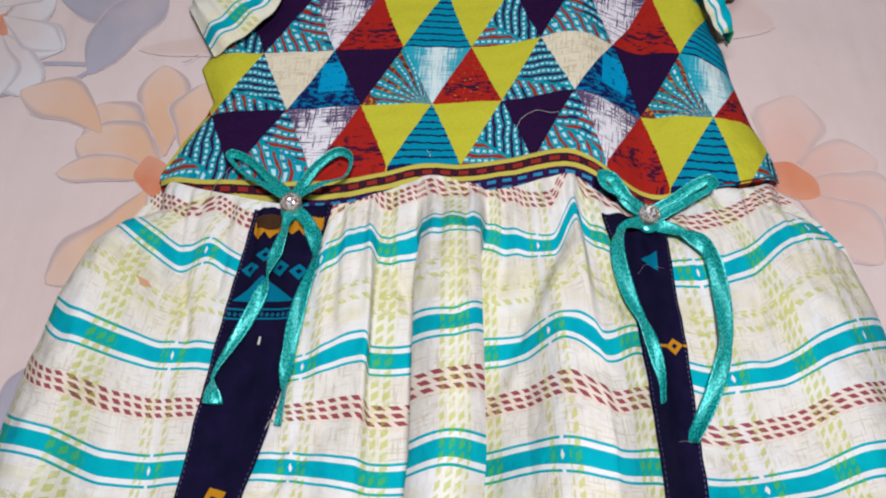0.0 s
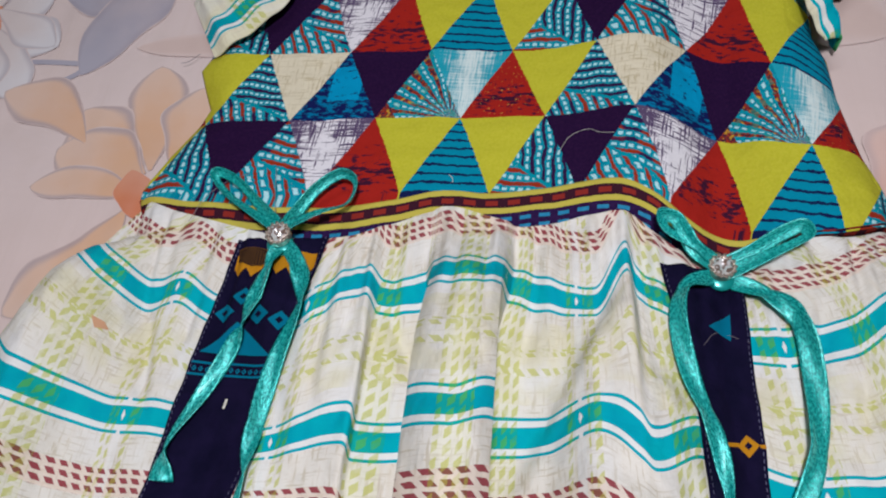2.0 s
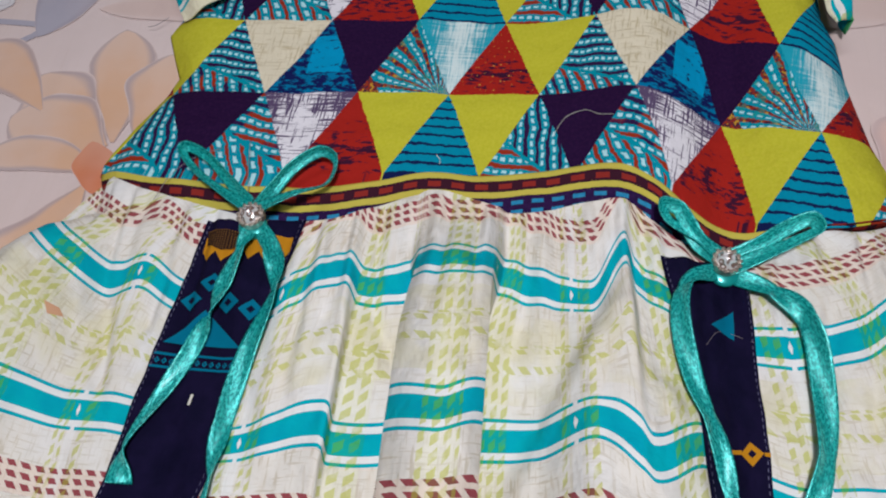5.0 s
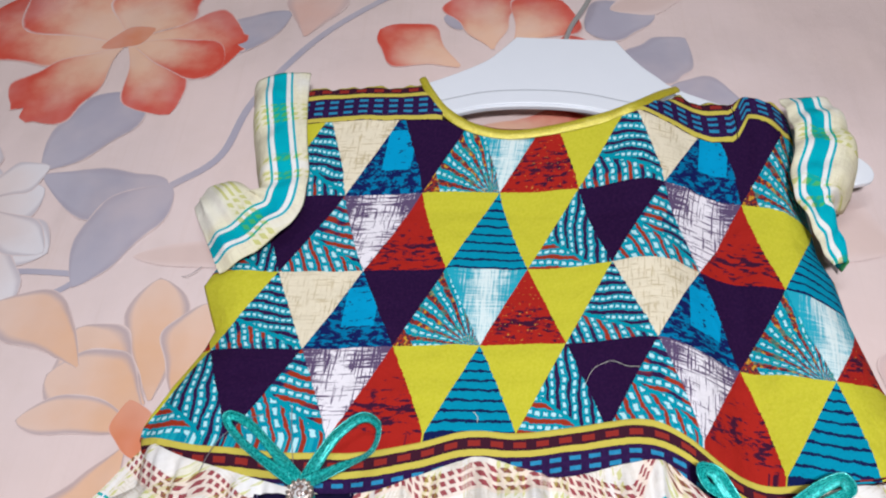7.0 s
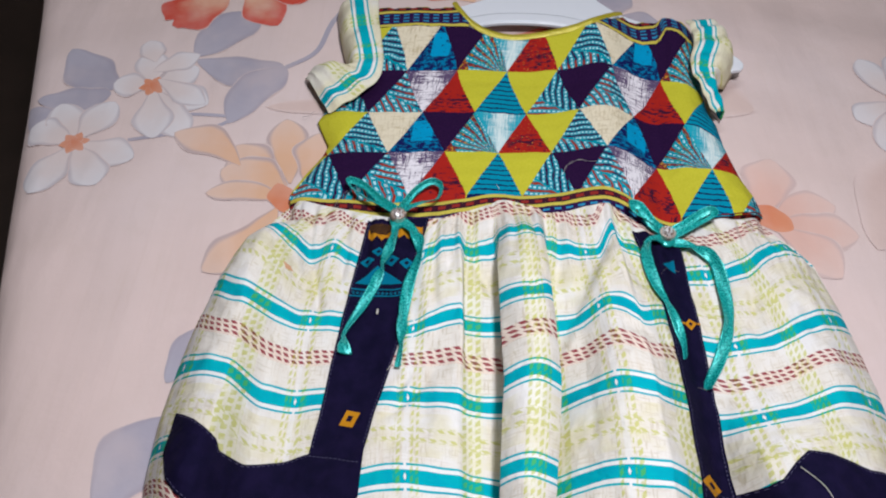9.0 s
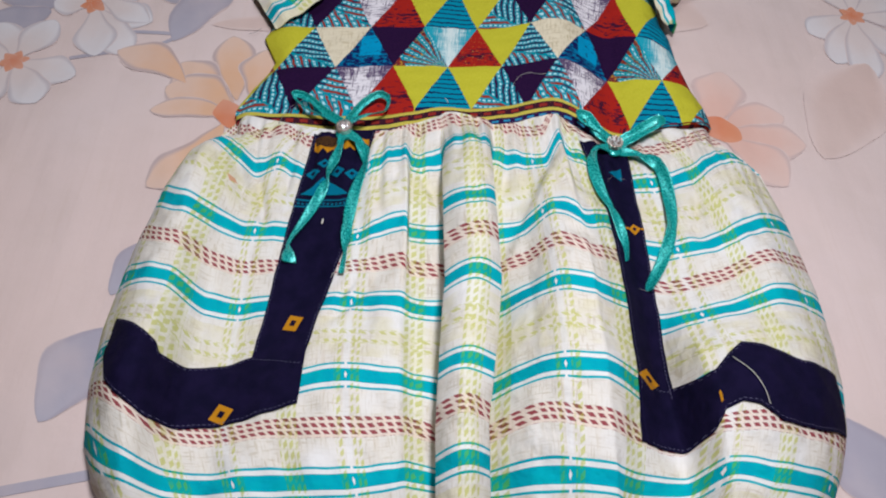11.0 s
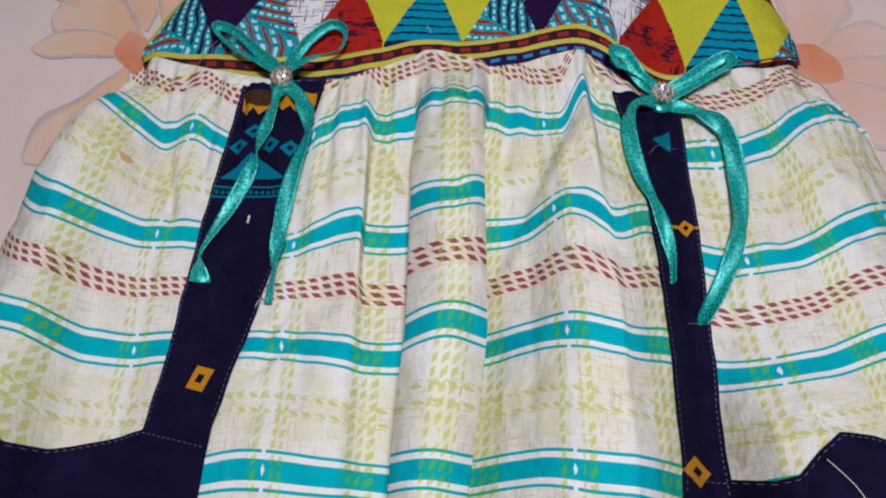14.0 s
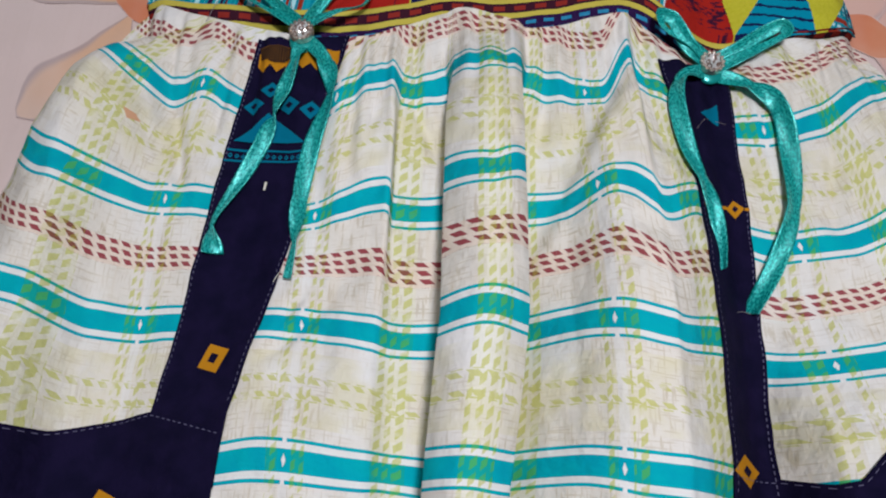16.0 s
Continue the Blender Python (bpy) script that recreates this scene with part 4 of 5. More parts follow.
def make_skirt():
    rows, cols = 320, 760
    t = np.linspace(0, 1, rows)[:, None]
    y0 = -0.245 * t
    # columns crowd together where the folds stand steep
    at = np.linspace(0, 1, 2001)
    dense = np.cumsum(1 + 5 * np.exp(-((at - 0.452) / 0.010) ** 2) + 5 * np.exp(-((at - 0.528) / 0.010) ** 2))
    s = np.interp(np.linspace(dense[0], dense[-1], cols), dense, at)[None]
    X = skirt_left(y0) * (1 - s) + skirt_right(y0) * s
    Y = y0 + seam(X) * np.clip(1 - t * 3.2, 0, 1) ** 2
    Z = skirt_z(X, Y)
    V = -Y + over(X, np.minimum(Y, 0), DRAPE)
    wide = (skirt_right(-0.12) - skirt_left(-0.12)) / (skirt_right(y0) - skirt_left(y0))
    ref = lean_of(X, Y)
    ref = ref * np.where(np.abs(ref) < 0.02, 1.0, 1 + (wide - 1) * np.clip((np.abs(ref) - 0.02) / 0.03, 0, 1))
    U = np.interp(ref, CLOTH_X, CLOTH_U)
    X = X + roll_over(X, Y)
    return sewn(grid_object("skirt", X, Y, Z, U, V, MAT["plaid"], dress, "gathered cream plaid skirt with teal stripes"))


skirt = make_skirt()
tb, sb = np.linspace(0, 1, 60)[:, None], np.linspace(0.004, 0.996, 60)[None]
XB = skirt_left(-0.243 * tb) * (1 - sb) + skirt_right(-0.243 * tb) * sb
sewn(grid_object("skirt_back", XB, np.repeat(-0.243 * tb, 60, 1), np.full_like(XB, 0.0004), XB, np.repeat(0.243 * tb, 60, 1), MAT["plaid"], dress))


def laid(name, X, Y, material, parent, above, label=""):
    ob = grid_object(name, X, Y, skirt_z(X, Y) + above, X, Y, material, parent, label, 0.0004)
    return sewn(ob)


def navy_panel(edge_y, left, right, foot_x, foot_top, foot_bot, label):
    """An upright strip that turns outwards into a foot along the hem."""
    t = np.linspace(0, 1, 150)[:, None]
    y = edge_y[0] + (edge_y[-1] - edge_y[0]) * t
    l, r = np.interp(-y, [-e for e in edge_y], left), np.interp(-y, [-e for e in edge_y], right)
    s = np.linspace(0, 1, 60)[None]
    panel = laid("navy_panel", l + (r - l) * s, np.repeat(y, 60, 1), MAT["navy"], dress, 0.0009, label)
    n = 120
    x = np.linspace(foot_x[0], foot_x[-1], n)[None]
    top, bot = np.interp(x, foot_x, foot_top), np.interp(x, foot_x, foot_bot)
    tt = np.linspace(0, 1, 50)[:, None]
    Y = bot + (top - bot) * tt
    X = np.repeat(x, 50, 0)
    foot = grid_object("panel_foot", X, Y, skirt_z(X, Y) + 0.0012, X, Y, MAT["navy"], panel, "", 0.0004)
    # running stitches along both long edges
    vs, fs = [], []
    for e, sg in ((left, 1), (right, -1)):
        yy = edge_y[0]
        while yy > edge_y[-1] + 0.026:
            xx = float(np.interp(-yy, [-q for q in edge_y], e)) + sg * 0.0011
            k = len(vs)
            for dx, dy in ((-0.00013, 0), (0.00013, 0), (0.00013, -0.0011), (-0.00013, -0.0011)):
                vs.append((xx + dx, yy + dy, float(skirt_z(xx + dx, yy + dy)) + 0.0016))
            fs.append((k, k + 1, k + 2, k + 3))
            yy -= 0.0021
    for curve, sg in ((foot_top, -1), (foot_bot, 1)):
        for xx in np.arange(foot_x[0] + 0.003, foot_x[-1] - 0.002, 0.0021):
            k = len(vs)
            for dx, dy in ((0, -0.00013), (0.0011, -0.00013), (0.0011, 0.00013), (0, 0.00013)):
                yy = float(np.interp(xx + dx, foot_x, curve)) + sg * 0.0012 + dy
                vs.append((xx + dx, yy, float(skirt_z(xx + dx, yy)) + 0.0019))
            fs.append((k, k + 1, k + 2, k + 3))
    mesh_object("stitching", vs, fs, MAT["stitch"], panel, "", None, False)
    return panel


EYL = (-0.004, -0.041, -0.085, -0.109, -0.129, -0.150, -0.172)
panel_l = navy_panel(EYL, (-0.0965, -0.1015, -0.1070, -0.1096, -0.1112, -0.1137, -0.1137), (-0.0605, -0.0680, -0.0732, -0.0790, -0.0837, -0.0872, -0.0878),
                     (-0.1750, -0.1690, -0.1622, -0.1513, -0.1500, -0.1424, -0.1255, -0.1129, -0.0880), (-0.136, -0.1395, -0.1437, -0.1518, -0.1560, -0.1565, -0.1519, -0.1489, -0.155), (-0.157, -0.171, -0.178, -0.1855, -0.186, -0.1865, -0.184, -0.1819, -0.1762), "navy strip ending in a foot along the hem")
EYR = (-0.010, -0.0507, -0.0837, -0.1127, -0.1395, -0.1657, -0.194)
panel_r = navy_panel(EYR, (0.0580, 0.0647, 0.0662, 0.0661, 0.0662, 0.0659, 0.0625), (0.0868, 0.0870, 0.0868, 0.0865, 0.0860, 0.0855, 0.0855),
                     (0.0654, 0.0855, 0.0925, 0.0970, 0.1040, 0.1104, 0.1204, 0.1399, 0.1640), (-0.163, -0.1637, -0.1660, -0.1650, -0.1575, -0.1524, -0.1535, -0.1588, -0.158), (-0.1944, -0.1957, -0.192, -0.184, -0.1814, -0.183, -0.1895, -0.190, -0.186), "navy strip ending in a raised foot along the hem")


def motif(name, pts, material, parent, above=0.0016):
    """A printed or woven shape that lies on the navy cloth."""
    p = np.array(pts, float)
    c, n, rings = p.mean(0), len(p), 5
    fine = np.concatenate([p[i] + (p[(i + 1) % n] - p[i]) * np.linspace(0, 1, 5)[:-1, None] for i in range(n)])
    m = len(fine)
    flat = np.concatenate([c + (fine - c) * (k + 1) / rings for k in range(rings)] + [c[None]])
    z = skirt_z(flat[:, 0], flat[:, 1]) + above
    vs = np.column_stack([flat, z])
    fs = [(i, (i + 1) % m, rings * m) for i in range(m)]
    fs += [(k * m + i, (k + 1) * m + i, (k + 1) * m + (i + 1) % m, k * m + (i + 1) % m) for k in range(rings - 1) for i in range(m)]
    return mesh_object(name, vs, fs, material, parent)


def rhomb(c, ax, bx, parent, outer="gold", inner="navy"):
    """A diamond with a dark eye: ax and bx are its half diagonals."""
    c, ax, bx = np.array(c), np.array(ax), np.array(bx)
    motif("diamond", [c + ax, c + bx, c - ax, c - bx], MAT[outer], parent)
    motif("diamond_eye", [c + ax * 0.36, c + bx * 0.36, c - ax * 0.36, c - bx * 0.36], MAT[inner], parent, 0.0019)


rhomb((-0.0956, -0.1315), (0.0050, 0.0030), (0.0018, -0.0050), panel_l)
rhomb((-0.1231, -0.1781), (0.0054, 0.0022), (0.0016, -0.0052), panel_l)
rhomb((0.0724, -0.1622), (0.0068, 0.0002), (0.0006, -0.0050), panel_r)
rhomb((0.0815, -0.0714), (0.0034, 0.0004), (0.0002, -0.0034), panel_r)
motif("ochre_bar", [(0.0675, -0.0728), (0.0785, -0.0708), (0.0785, -0.0720), (0.0675, -0.0740)], MAT["gold"], panel_r)
motif("ochre_bar", [(0.0850, -0.0708), (0.0868, -0.0706), (0.0868, -0.0720), (0.0850, -0.0718)], MAT["gold"], panel_r)
motif("ochre_bar", [(0.0952, -0.1765), (0.0960, -0.1757), (0.0962, -0.1805), (0.0954, -0.1812)], MAT["gold"], panel_r, 0.002)
motif("blue_triangle", [(0.0728, -0.0322), (0.0814, -0.0255), (0.0805, -0.0358)], MAT["aqua"], panel_r)
for c in ((-0.0946, -0.0347), (-0.0885, -0.0285), (-0.0806, -0.0362), (-0.0722, -0.0385)):
    rhomb(c, (0.0042, 0.0), (0.0, 0.0036), panel_l, "aqua")
motif("blue_triangle", [(-0.1005, -0.0496), (-0.0884, -0.0385), (-0.0735, -0.0512)], MAT["aqua"], panel_l)
motif("blue_bar", [(-0.1022, -0.0530), (-0.0712, -0.0542), (-0.0712, -0.0550), (-0.1022, -0.0538)], MAT["aqua"], panel_l)
motif("blue_bar", [(-0.1030, -0.0572), (-0.0715, -0.0584), (-0.0715, -0.0592), (-0.1030, -0.0580)], MAT["aqua"], panel_l)
for i in range(13):
    rhomb((-0.1008 + 0.0023 * i, -0.0557 - 0.0001 * i), (0.0009, 0.0), (0.0, 0.0011), panel_l, "aqua")
for i in range(6):
    x = -0.0955 + 0.0052 * i
    motif("ochre_step", [(x, -0.0105), (x + 0.0055, -0.0105), (x + 0.0055, -0.0165), (x + 0.0028, -0.0205), (x, -0.0165)], MAT["gold"], panel_l)
motif("black_scale", [(-0.0955, -0.0085), (-0.0800, -0.0085), (-0.0820, -0.0140), (-0.0880, -0.0165), (-0.0945, -0.0140)], MAT["black"], panel_l, 0.002)
motif("lint", [(-0.0870, -0.0660), (-0.0862, -0.0660), (-0.0864, -0.0695), (-0.0872, -0.0695)], MAT["thread"], panel_l)


motif("orange_smudge", [(-0.1400, -0.0405), (-0.1365, -0.0415), (-0.1350, -0.0440), (-0.1385, -0.0445)], MAT["smudge"], skirt, 0.0003)


# bodice
def body_left(y):
    return np.interp(y, (-0.01, 0.010, 0.020, 0.038, 0.057, 0.066, 0.075, 0.088, 0.098, 0.108, 0.13, 0.2), (-0.148, -0.148, -0.146, -0.140, -0.131, -0.1285, -0.1325, -0.138, -0.134, -0.124, -0.120, -0.120))


def body_right(y):
    return np.interp(y, (-0.01, 0.016, 0.030, 0.045, 0.075, 0.095, 0.108, 0.13, 0.2), (0.146, 0.1455, 0.1435, 0.139, 0.134, 0.133, 0.129, 0.130, 0.133))


def band_top(x):
    return soft_line(x, (-0.146, -0.125, -0.09, -0.063, -0.042, -0.021, -0.003, 0.022, 0.043, 0.057, 0.067, 0.082, 0.097, 0.113, 0.126, 0.137, 0.146), (0.019, 0.0145, 0.012, 0.0125, 0.0165, 0.0235, 0.0225, 0.0265, 0.0285, 0.0215, 0.0125, 0.0065, 0.0055, 0.0060, 0.0075, 0.0125, 0.0160))


def yoke_line(x):
    return np.interp(x, (-0.106, -0.037, -0.024, -0.005, 0.016, 0.037, 0.052, 0.055, 0.098, 0.101, 0.106, 0.122), (0.1705, 0.1725, 0.167, 0.163, 0.166, 0.170, 0.1725, 0.1745, 0.1625, 0.1650, 0.1735, 0.1655))


def body_z(x, y):
    x, y = np.broadcast_arrays(np.asarray(x, float), np.asarray(y, float))
    d = np.clip(np.minimum(x - body_left(y), body_right(y) - x), 0, None)
    edge = 0.22 + 0.78 * (1 - np.exp(-d / 0.009))
    rise = 0.006 * np.exp(-((x - 0.054) / 0.016) ** 2) - 0.004 * np.exp(-((x - 0.086) / 0.012) ** 2) + 0.006 * np.clip((x - 0.09) / 0.025, 0, 1) - 0.003 * np.exp(-((x - 0.003) / 0.03) ** 2) + 0.010 * np.clip((y - 0.125) / 0.045, 0, 1)
    ridge = -0.002 * np.exp(-((x - 0.103) / 0.004) ** 2) * np.clip((y - 0.12) / 0.03, 0, 1)
    wr = 0.0006 * bump_of(x, y, 31, 0.04) + 0.00025 * bump_of(x, y, 33, 0.015)
    return 0.0008 + (0.0108 + rise + ridge + wr) * edge


def print_map(x, y):
    up = np.clip(y - 0.048, 0, 0.12)
    low = 1 - np.clip((y - 0.055) / 0.03, 0, 1)
    sag = (1 - low) * (0.31 - 1.3 * up) * np.clip(x - 0.052 - 0.25 * up, 0, None) + 0.07 * np.clip(-x - 0.03, 0, None)
    sag = sag + low * soft_line(x, (0.050, 0.0827, 0.1135, 0.128, 0.145), (0.0, 0.0103, 0.0148, 0.0130, 0.0120))
    yy = y + sag + 0.0012
    wide = (1 - low) * 8.0 * np.clip(x - 0.085, 0, None) + low * soft_line(x, (0.060, 0.083, 0.094, 0.1135, 0.145), (0.0, 0.10, 0.12, 0.23, 0.24))
    u = (x - 0.15 * (yy - 0.058) + 0.02) / 0.0355 + wide
    # the cloth lies a little skewed and stretched
    X, Y = np.clip(x, -0.135, 0.125) * 10, (np.clip(y, 0.005, 0.145) - 0.07) * 10
    skew = np.stack([1 + 0 * X, X, Y, X * X, X * Y, Y * Y, X ** 3, X * X * Y, X * Y * Y, Y ** 3], -1)
    du = skew @ np.array((-0.025, 0.071, 0.215, -0.006, -0.101, -0.011, -0.094, -0.138, 0.043, -0.271))
    dv = skew @ np.array((-0.065, -0.129, 0.253, 0.021, -0.007, -0.002, 0.121, -0.034, 0.065, -0.417))
    return u + du, np.maximum((yy - 0.058) / 0.0395 + dv, -0.985)


def make_bodice():
    rows, cols = 220, 260
    t = np.linspace(0, 1, rows)[:, None]
    y0 = 0.168 * t
    s = np.linspace(0, 1, cols)[None]
    X = body_left(y0) * (1 - s) + body_right(y0) * s
    Y = y0 + (band_top(X) - 0.001) * np.clip(1 - t * 2.4, 0, 1) ** 2 + (yoke_line(X) - 0.168) * np.clip(t * 3 - 2, 0, 1) ** 2
    U, V = print_map(X, Y)
    front = sewn(grid_object("front_panel", X, Y, body_z(X, Y), U, V, MAT["tri"], dress, "cotton front printed with lime, purple, red and teal triangles", 0.0005))
    # border under the front, down to the gathered seam
    x = np.linspace(-0.147, 0.145, 300)[None]
    top = band_top(x)
    low = np.minimum(seam(x) - 0.004, top - 0.002)
    low = top - (top - low) * np.clip((0.114 - x) / 0.022, 0.06, 1)
    tt = np.linspace(0, 1, 30)[:, None]
    Y = top + (low - top) * tt
    X = np.repeat(x, 30, 0)
    tuck = 0.0009 - 0.006 * tt * tt
    sewn(grid_object("waist_band", X, Y, body_z(X, Y) + tuck, X + 0.2, (top - Y) * 1.05 + 0.005 * np.clip((X - 0.096) / 0.01, 0, 1), MAT["band"], dress, "printed waist border with yellow lines and blue dashes", 0.0005))
    return front


make_bodice()


def yoke(x0, x1, top_x, top_y, label=""):
    x = np.linspace(x0, x1, 90)[None]
    low, top = yoke_line(x) - 0.0012, np.interp(x, top_x, top_y) + 0.0010 * np.sin(x * 430) + 0.0005 * np.sin(x * 910)
    t = np.linspace(0, 1, 40)[:, None]
    Y = low + (top - low) * t
    X = np.repeat(x, 40, 0)
    Z = body_z(X, np.minimum(Y, 0.19)) + 0.0007 - 0.010 * np.clip(t - 0.72, 0, 1) ** 2 * 8
    W = 0.0245 - (Y - low)
    sewn(grid_object("shoulder_yoke", X, Y, Z, X + 0.3, W, MAT["band"], dress, label, 0.0005))


yoke(-0.106, -0.0365, (-0.106, -0.09, -0.07, -0.056, -0.048, -0.0365), (0.197, 0.1965, 0.198, 0.1975, 0.200, 0.178))
yoke(0.0535, 0.1000, (0.0535, 0.066, 0.078, 0.092, 0.1), (0.1755, 0.185, 0.1945, 0.190, 0.187))
yoke(0.1005, 0.1300, (0.1005, 0.110, 0.1300), (0.1880, 0.1875, 0.1850))

NECK = ((-0.0475, 0.1975), (-0.043, 0.187), (-0.036, 0.176), (-0.023, 0.1675), (-0.005, 0.1640), (0.016, 0.1665), (0.037, 0.1705), (0.052, 0.1735), (0.067, 0.185), (0.0770, 0.1930))
sewn(ribbon("neck_binding", [(x, y + 0.001, float(body_z(x, y)) + 0.0014) for x, y in NECK], [0.004, 0.005, 0.006, 0.0055, 0.006, 0.005, 0.004], (12, 8, 10, 8, 12), MAT["lime_satin"], dress, "shiny lime satin neck binding", -0.0009))
sewn(ribbon("back_neck", [(x, y, 0.011) for x, y in ((-0.046, 0.197), (-0.036, 0.184), (-0.012, 0.1735), (0.014, 0.1735), (0.042, 0.1775), (0.060, 0.184), (0.075, 0.192))], [0.002, 0.005, 0.006, 0.006, 0.005, 0.002], (0, 0), MAT["inside"], dress, "maroon inside of the back neckline"))


def sleeve(pts, half_a, half_b, lift_z, label, lean, outer=1):
    """A plaid cap sleeve along its stripe: half_a to the one side of it, half_b to the other."""
    line = curve_points([(x, y, 0) for x, y in pts], 16)
    n, c = len(line), 41
    t = np.gradient(line, axis=0)
    t /= np.linalg.norm(t, axis=1)[:, None]
    side = np.stack([-t[:, 1], t[:, 0]], 1)
    for _ in range(6):
        side[1:-1] = (side[:-2] + side[1:-1] + side[2:]) / 3
    side /= np.linalg.norm(side, axis=1)[:, None]
    at = np.linspace(0, 1, n)
    spread = lambda row: np.interp(at, np.linspace(0, 1, len(row)), row)[:, None]
    cr = np.linspace(-1, 1, c)[None]
    off = np.where(cr < 0, spread(half_a), spread(half_b)) * cr
    X, Y = line[:, 0:1] + side[:, 0:1] * off, line[:, 1:2] + side[:, 1:2] * off
    pucker = 0.0009 * np.sin(at[:, None] * lean[0] + cr * lean[1])
    Z = 0.002 + spread(lift_z) * (1 - np.where(cr * outer > 0, 0.8, 0.08) * np.abs(cr) ** 5) + 0.0008 * bump_of(X, Y, 41, 0.02) + pucker
    s = np.r_[0, np.cumsum(np.linalg.norm(np.diff(line, axis=0), axis=1))][:, None]
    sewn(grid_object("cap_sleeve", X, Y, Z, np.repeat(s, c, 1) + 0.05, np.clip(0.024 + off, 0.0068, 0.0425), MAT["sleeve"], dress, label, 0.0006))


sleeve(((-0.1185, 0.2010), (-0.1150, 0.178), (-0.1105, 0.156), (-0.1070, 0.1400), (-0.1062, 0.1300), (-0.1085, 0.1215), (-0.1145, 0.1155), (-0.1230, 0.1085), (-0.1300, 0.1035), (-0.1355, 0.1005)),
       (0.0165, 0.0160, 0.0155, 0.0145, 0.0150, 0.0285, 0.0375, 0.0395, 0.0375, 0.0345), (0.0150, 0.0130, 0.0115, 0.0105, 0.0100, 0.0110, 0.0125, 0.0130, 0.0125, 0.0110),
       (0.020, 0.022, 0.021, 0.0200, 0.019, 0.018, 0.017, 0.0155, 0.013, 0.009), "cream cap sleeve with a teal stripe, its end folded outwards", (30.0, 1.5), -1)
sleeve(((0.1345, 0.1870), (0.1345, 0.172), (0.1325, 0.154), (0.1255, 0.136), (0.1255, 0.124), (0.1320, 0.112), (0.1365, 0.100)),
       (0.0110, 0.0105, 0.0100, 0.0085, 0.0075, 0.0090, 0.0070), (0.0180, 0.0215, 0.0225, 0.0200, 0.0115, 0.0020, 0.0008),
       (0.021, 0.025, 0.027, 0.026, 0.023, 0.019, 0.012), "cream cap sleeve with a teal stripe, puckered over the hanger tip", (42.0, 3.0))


# bows: satin ribbon, knot and rhinestone
def bow(place, loops, tails, label):
    ob = empty("ribbon_bow", (*place, 0.02), label, "bow", "bows at the waist")
    back = Matrix.Translation((-place[0], -place[1], -0.02))

    def own(o):
        o.matrix_parent_inverse = back
        return o

    def high(x, y, up):
        base = float(skirt_z(x, y)) if y < 0.0 else max(float(body_z(x, y)), float(skirt_z(x, min(y, 0.0))) if y < 0.006 else 0)
        return base + up

    for pts, wd, tl, up in loops:
        k = len(pts)
        own(ribbon("loop", [(x, y, high(x, y, up + 0.004 * math.sin(math.pi * i / (k - 1)) + 0.0016 * i / k)) for i, (x, y) in enumerate(pts)], wd, tl, MAT["teal_satin"], ob))
    for pts, wd, tl in tails:
        own(ribbon("tail", [(x, y, high(x, y, 0.0042 if 0 < i < 3 else 0.0028)) for i, (x, y) in enumerate(pts)], wd, tl, MAT["teal_satin"], ob))
    z = high(*place, 0.003)
    bm = bmesh.new()
    bmesh.ops.create_uvsphere(bm, u_segments=16, v_segments=10, radius=0.0045, matrix=Matrix.Translation((place[0], place[1] - 0.002, z)) @ Matrix.Diagonal((1.1, 1.2, 0.38, 1)))
    own(bm_object("knot", bm, MAT["teal_satin"], ob, "", True))
    # rhinestone: a silver rim of beads round a faceted stone
    bm = bmesh.new()
    bmesh.ops.create_cone(bm, cap_ends=True, segments=24, radius1=0.0046, radius2=0.0042, depth=0.0022, matrix=Matrix.Translation((place[0], place[1], z + 0.0034)))
    for i in range(14):
        a = i * 6.2832 / 14
        bmesh.ops.create_icosphere(bm, subdivisions=1, radius=0.0008, matrix=Matrix.Translation((place[0] + 0.0042 * math.cos(a), place[1] + 0.0042 * math.sin(a), z + 0.0046)))
    rim = own(bm_object("setting", bm, MAT["silver"], ob, "beaded silver setting"))
    bm = bmesh.new()
    rings = [[bm.verts.new((place[0] + r_ * math.cos(a0 + i * 0.7854), place[1] + r_ * math.sin(a0 + i * 0.7854), z + h_)) for i in range(8)]
             for r_, h_, a0 in ((0.0036, 0.0044, 0.0), (0.0032, 0.0058, 0.39), (0.0019, 0.0069, 0.0))]
    bm.faces.new(rings[2])
    for lo_, hi_, back_ in ((rings[0], rings[1], 0), (rings[1], rings[2], 1)):
        for i in range(8):
            bm.faces.new((lo_[i], lo_[(i + 1) % 8], hi_[(i + back_) % 8]))
            bm.faces.new((lo_[(i + 1) % 8], hi_[(i + 1 + back_) % 8], hi_[(i + back_) % 8]))
    bmesh.ops.recalc_face_normals(bm, faces=bm.faces)
    own(bm_object("stone", bm, glass, ob, "clear faceted rhinestone"))


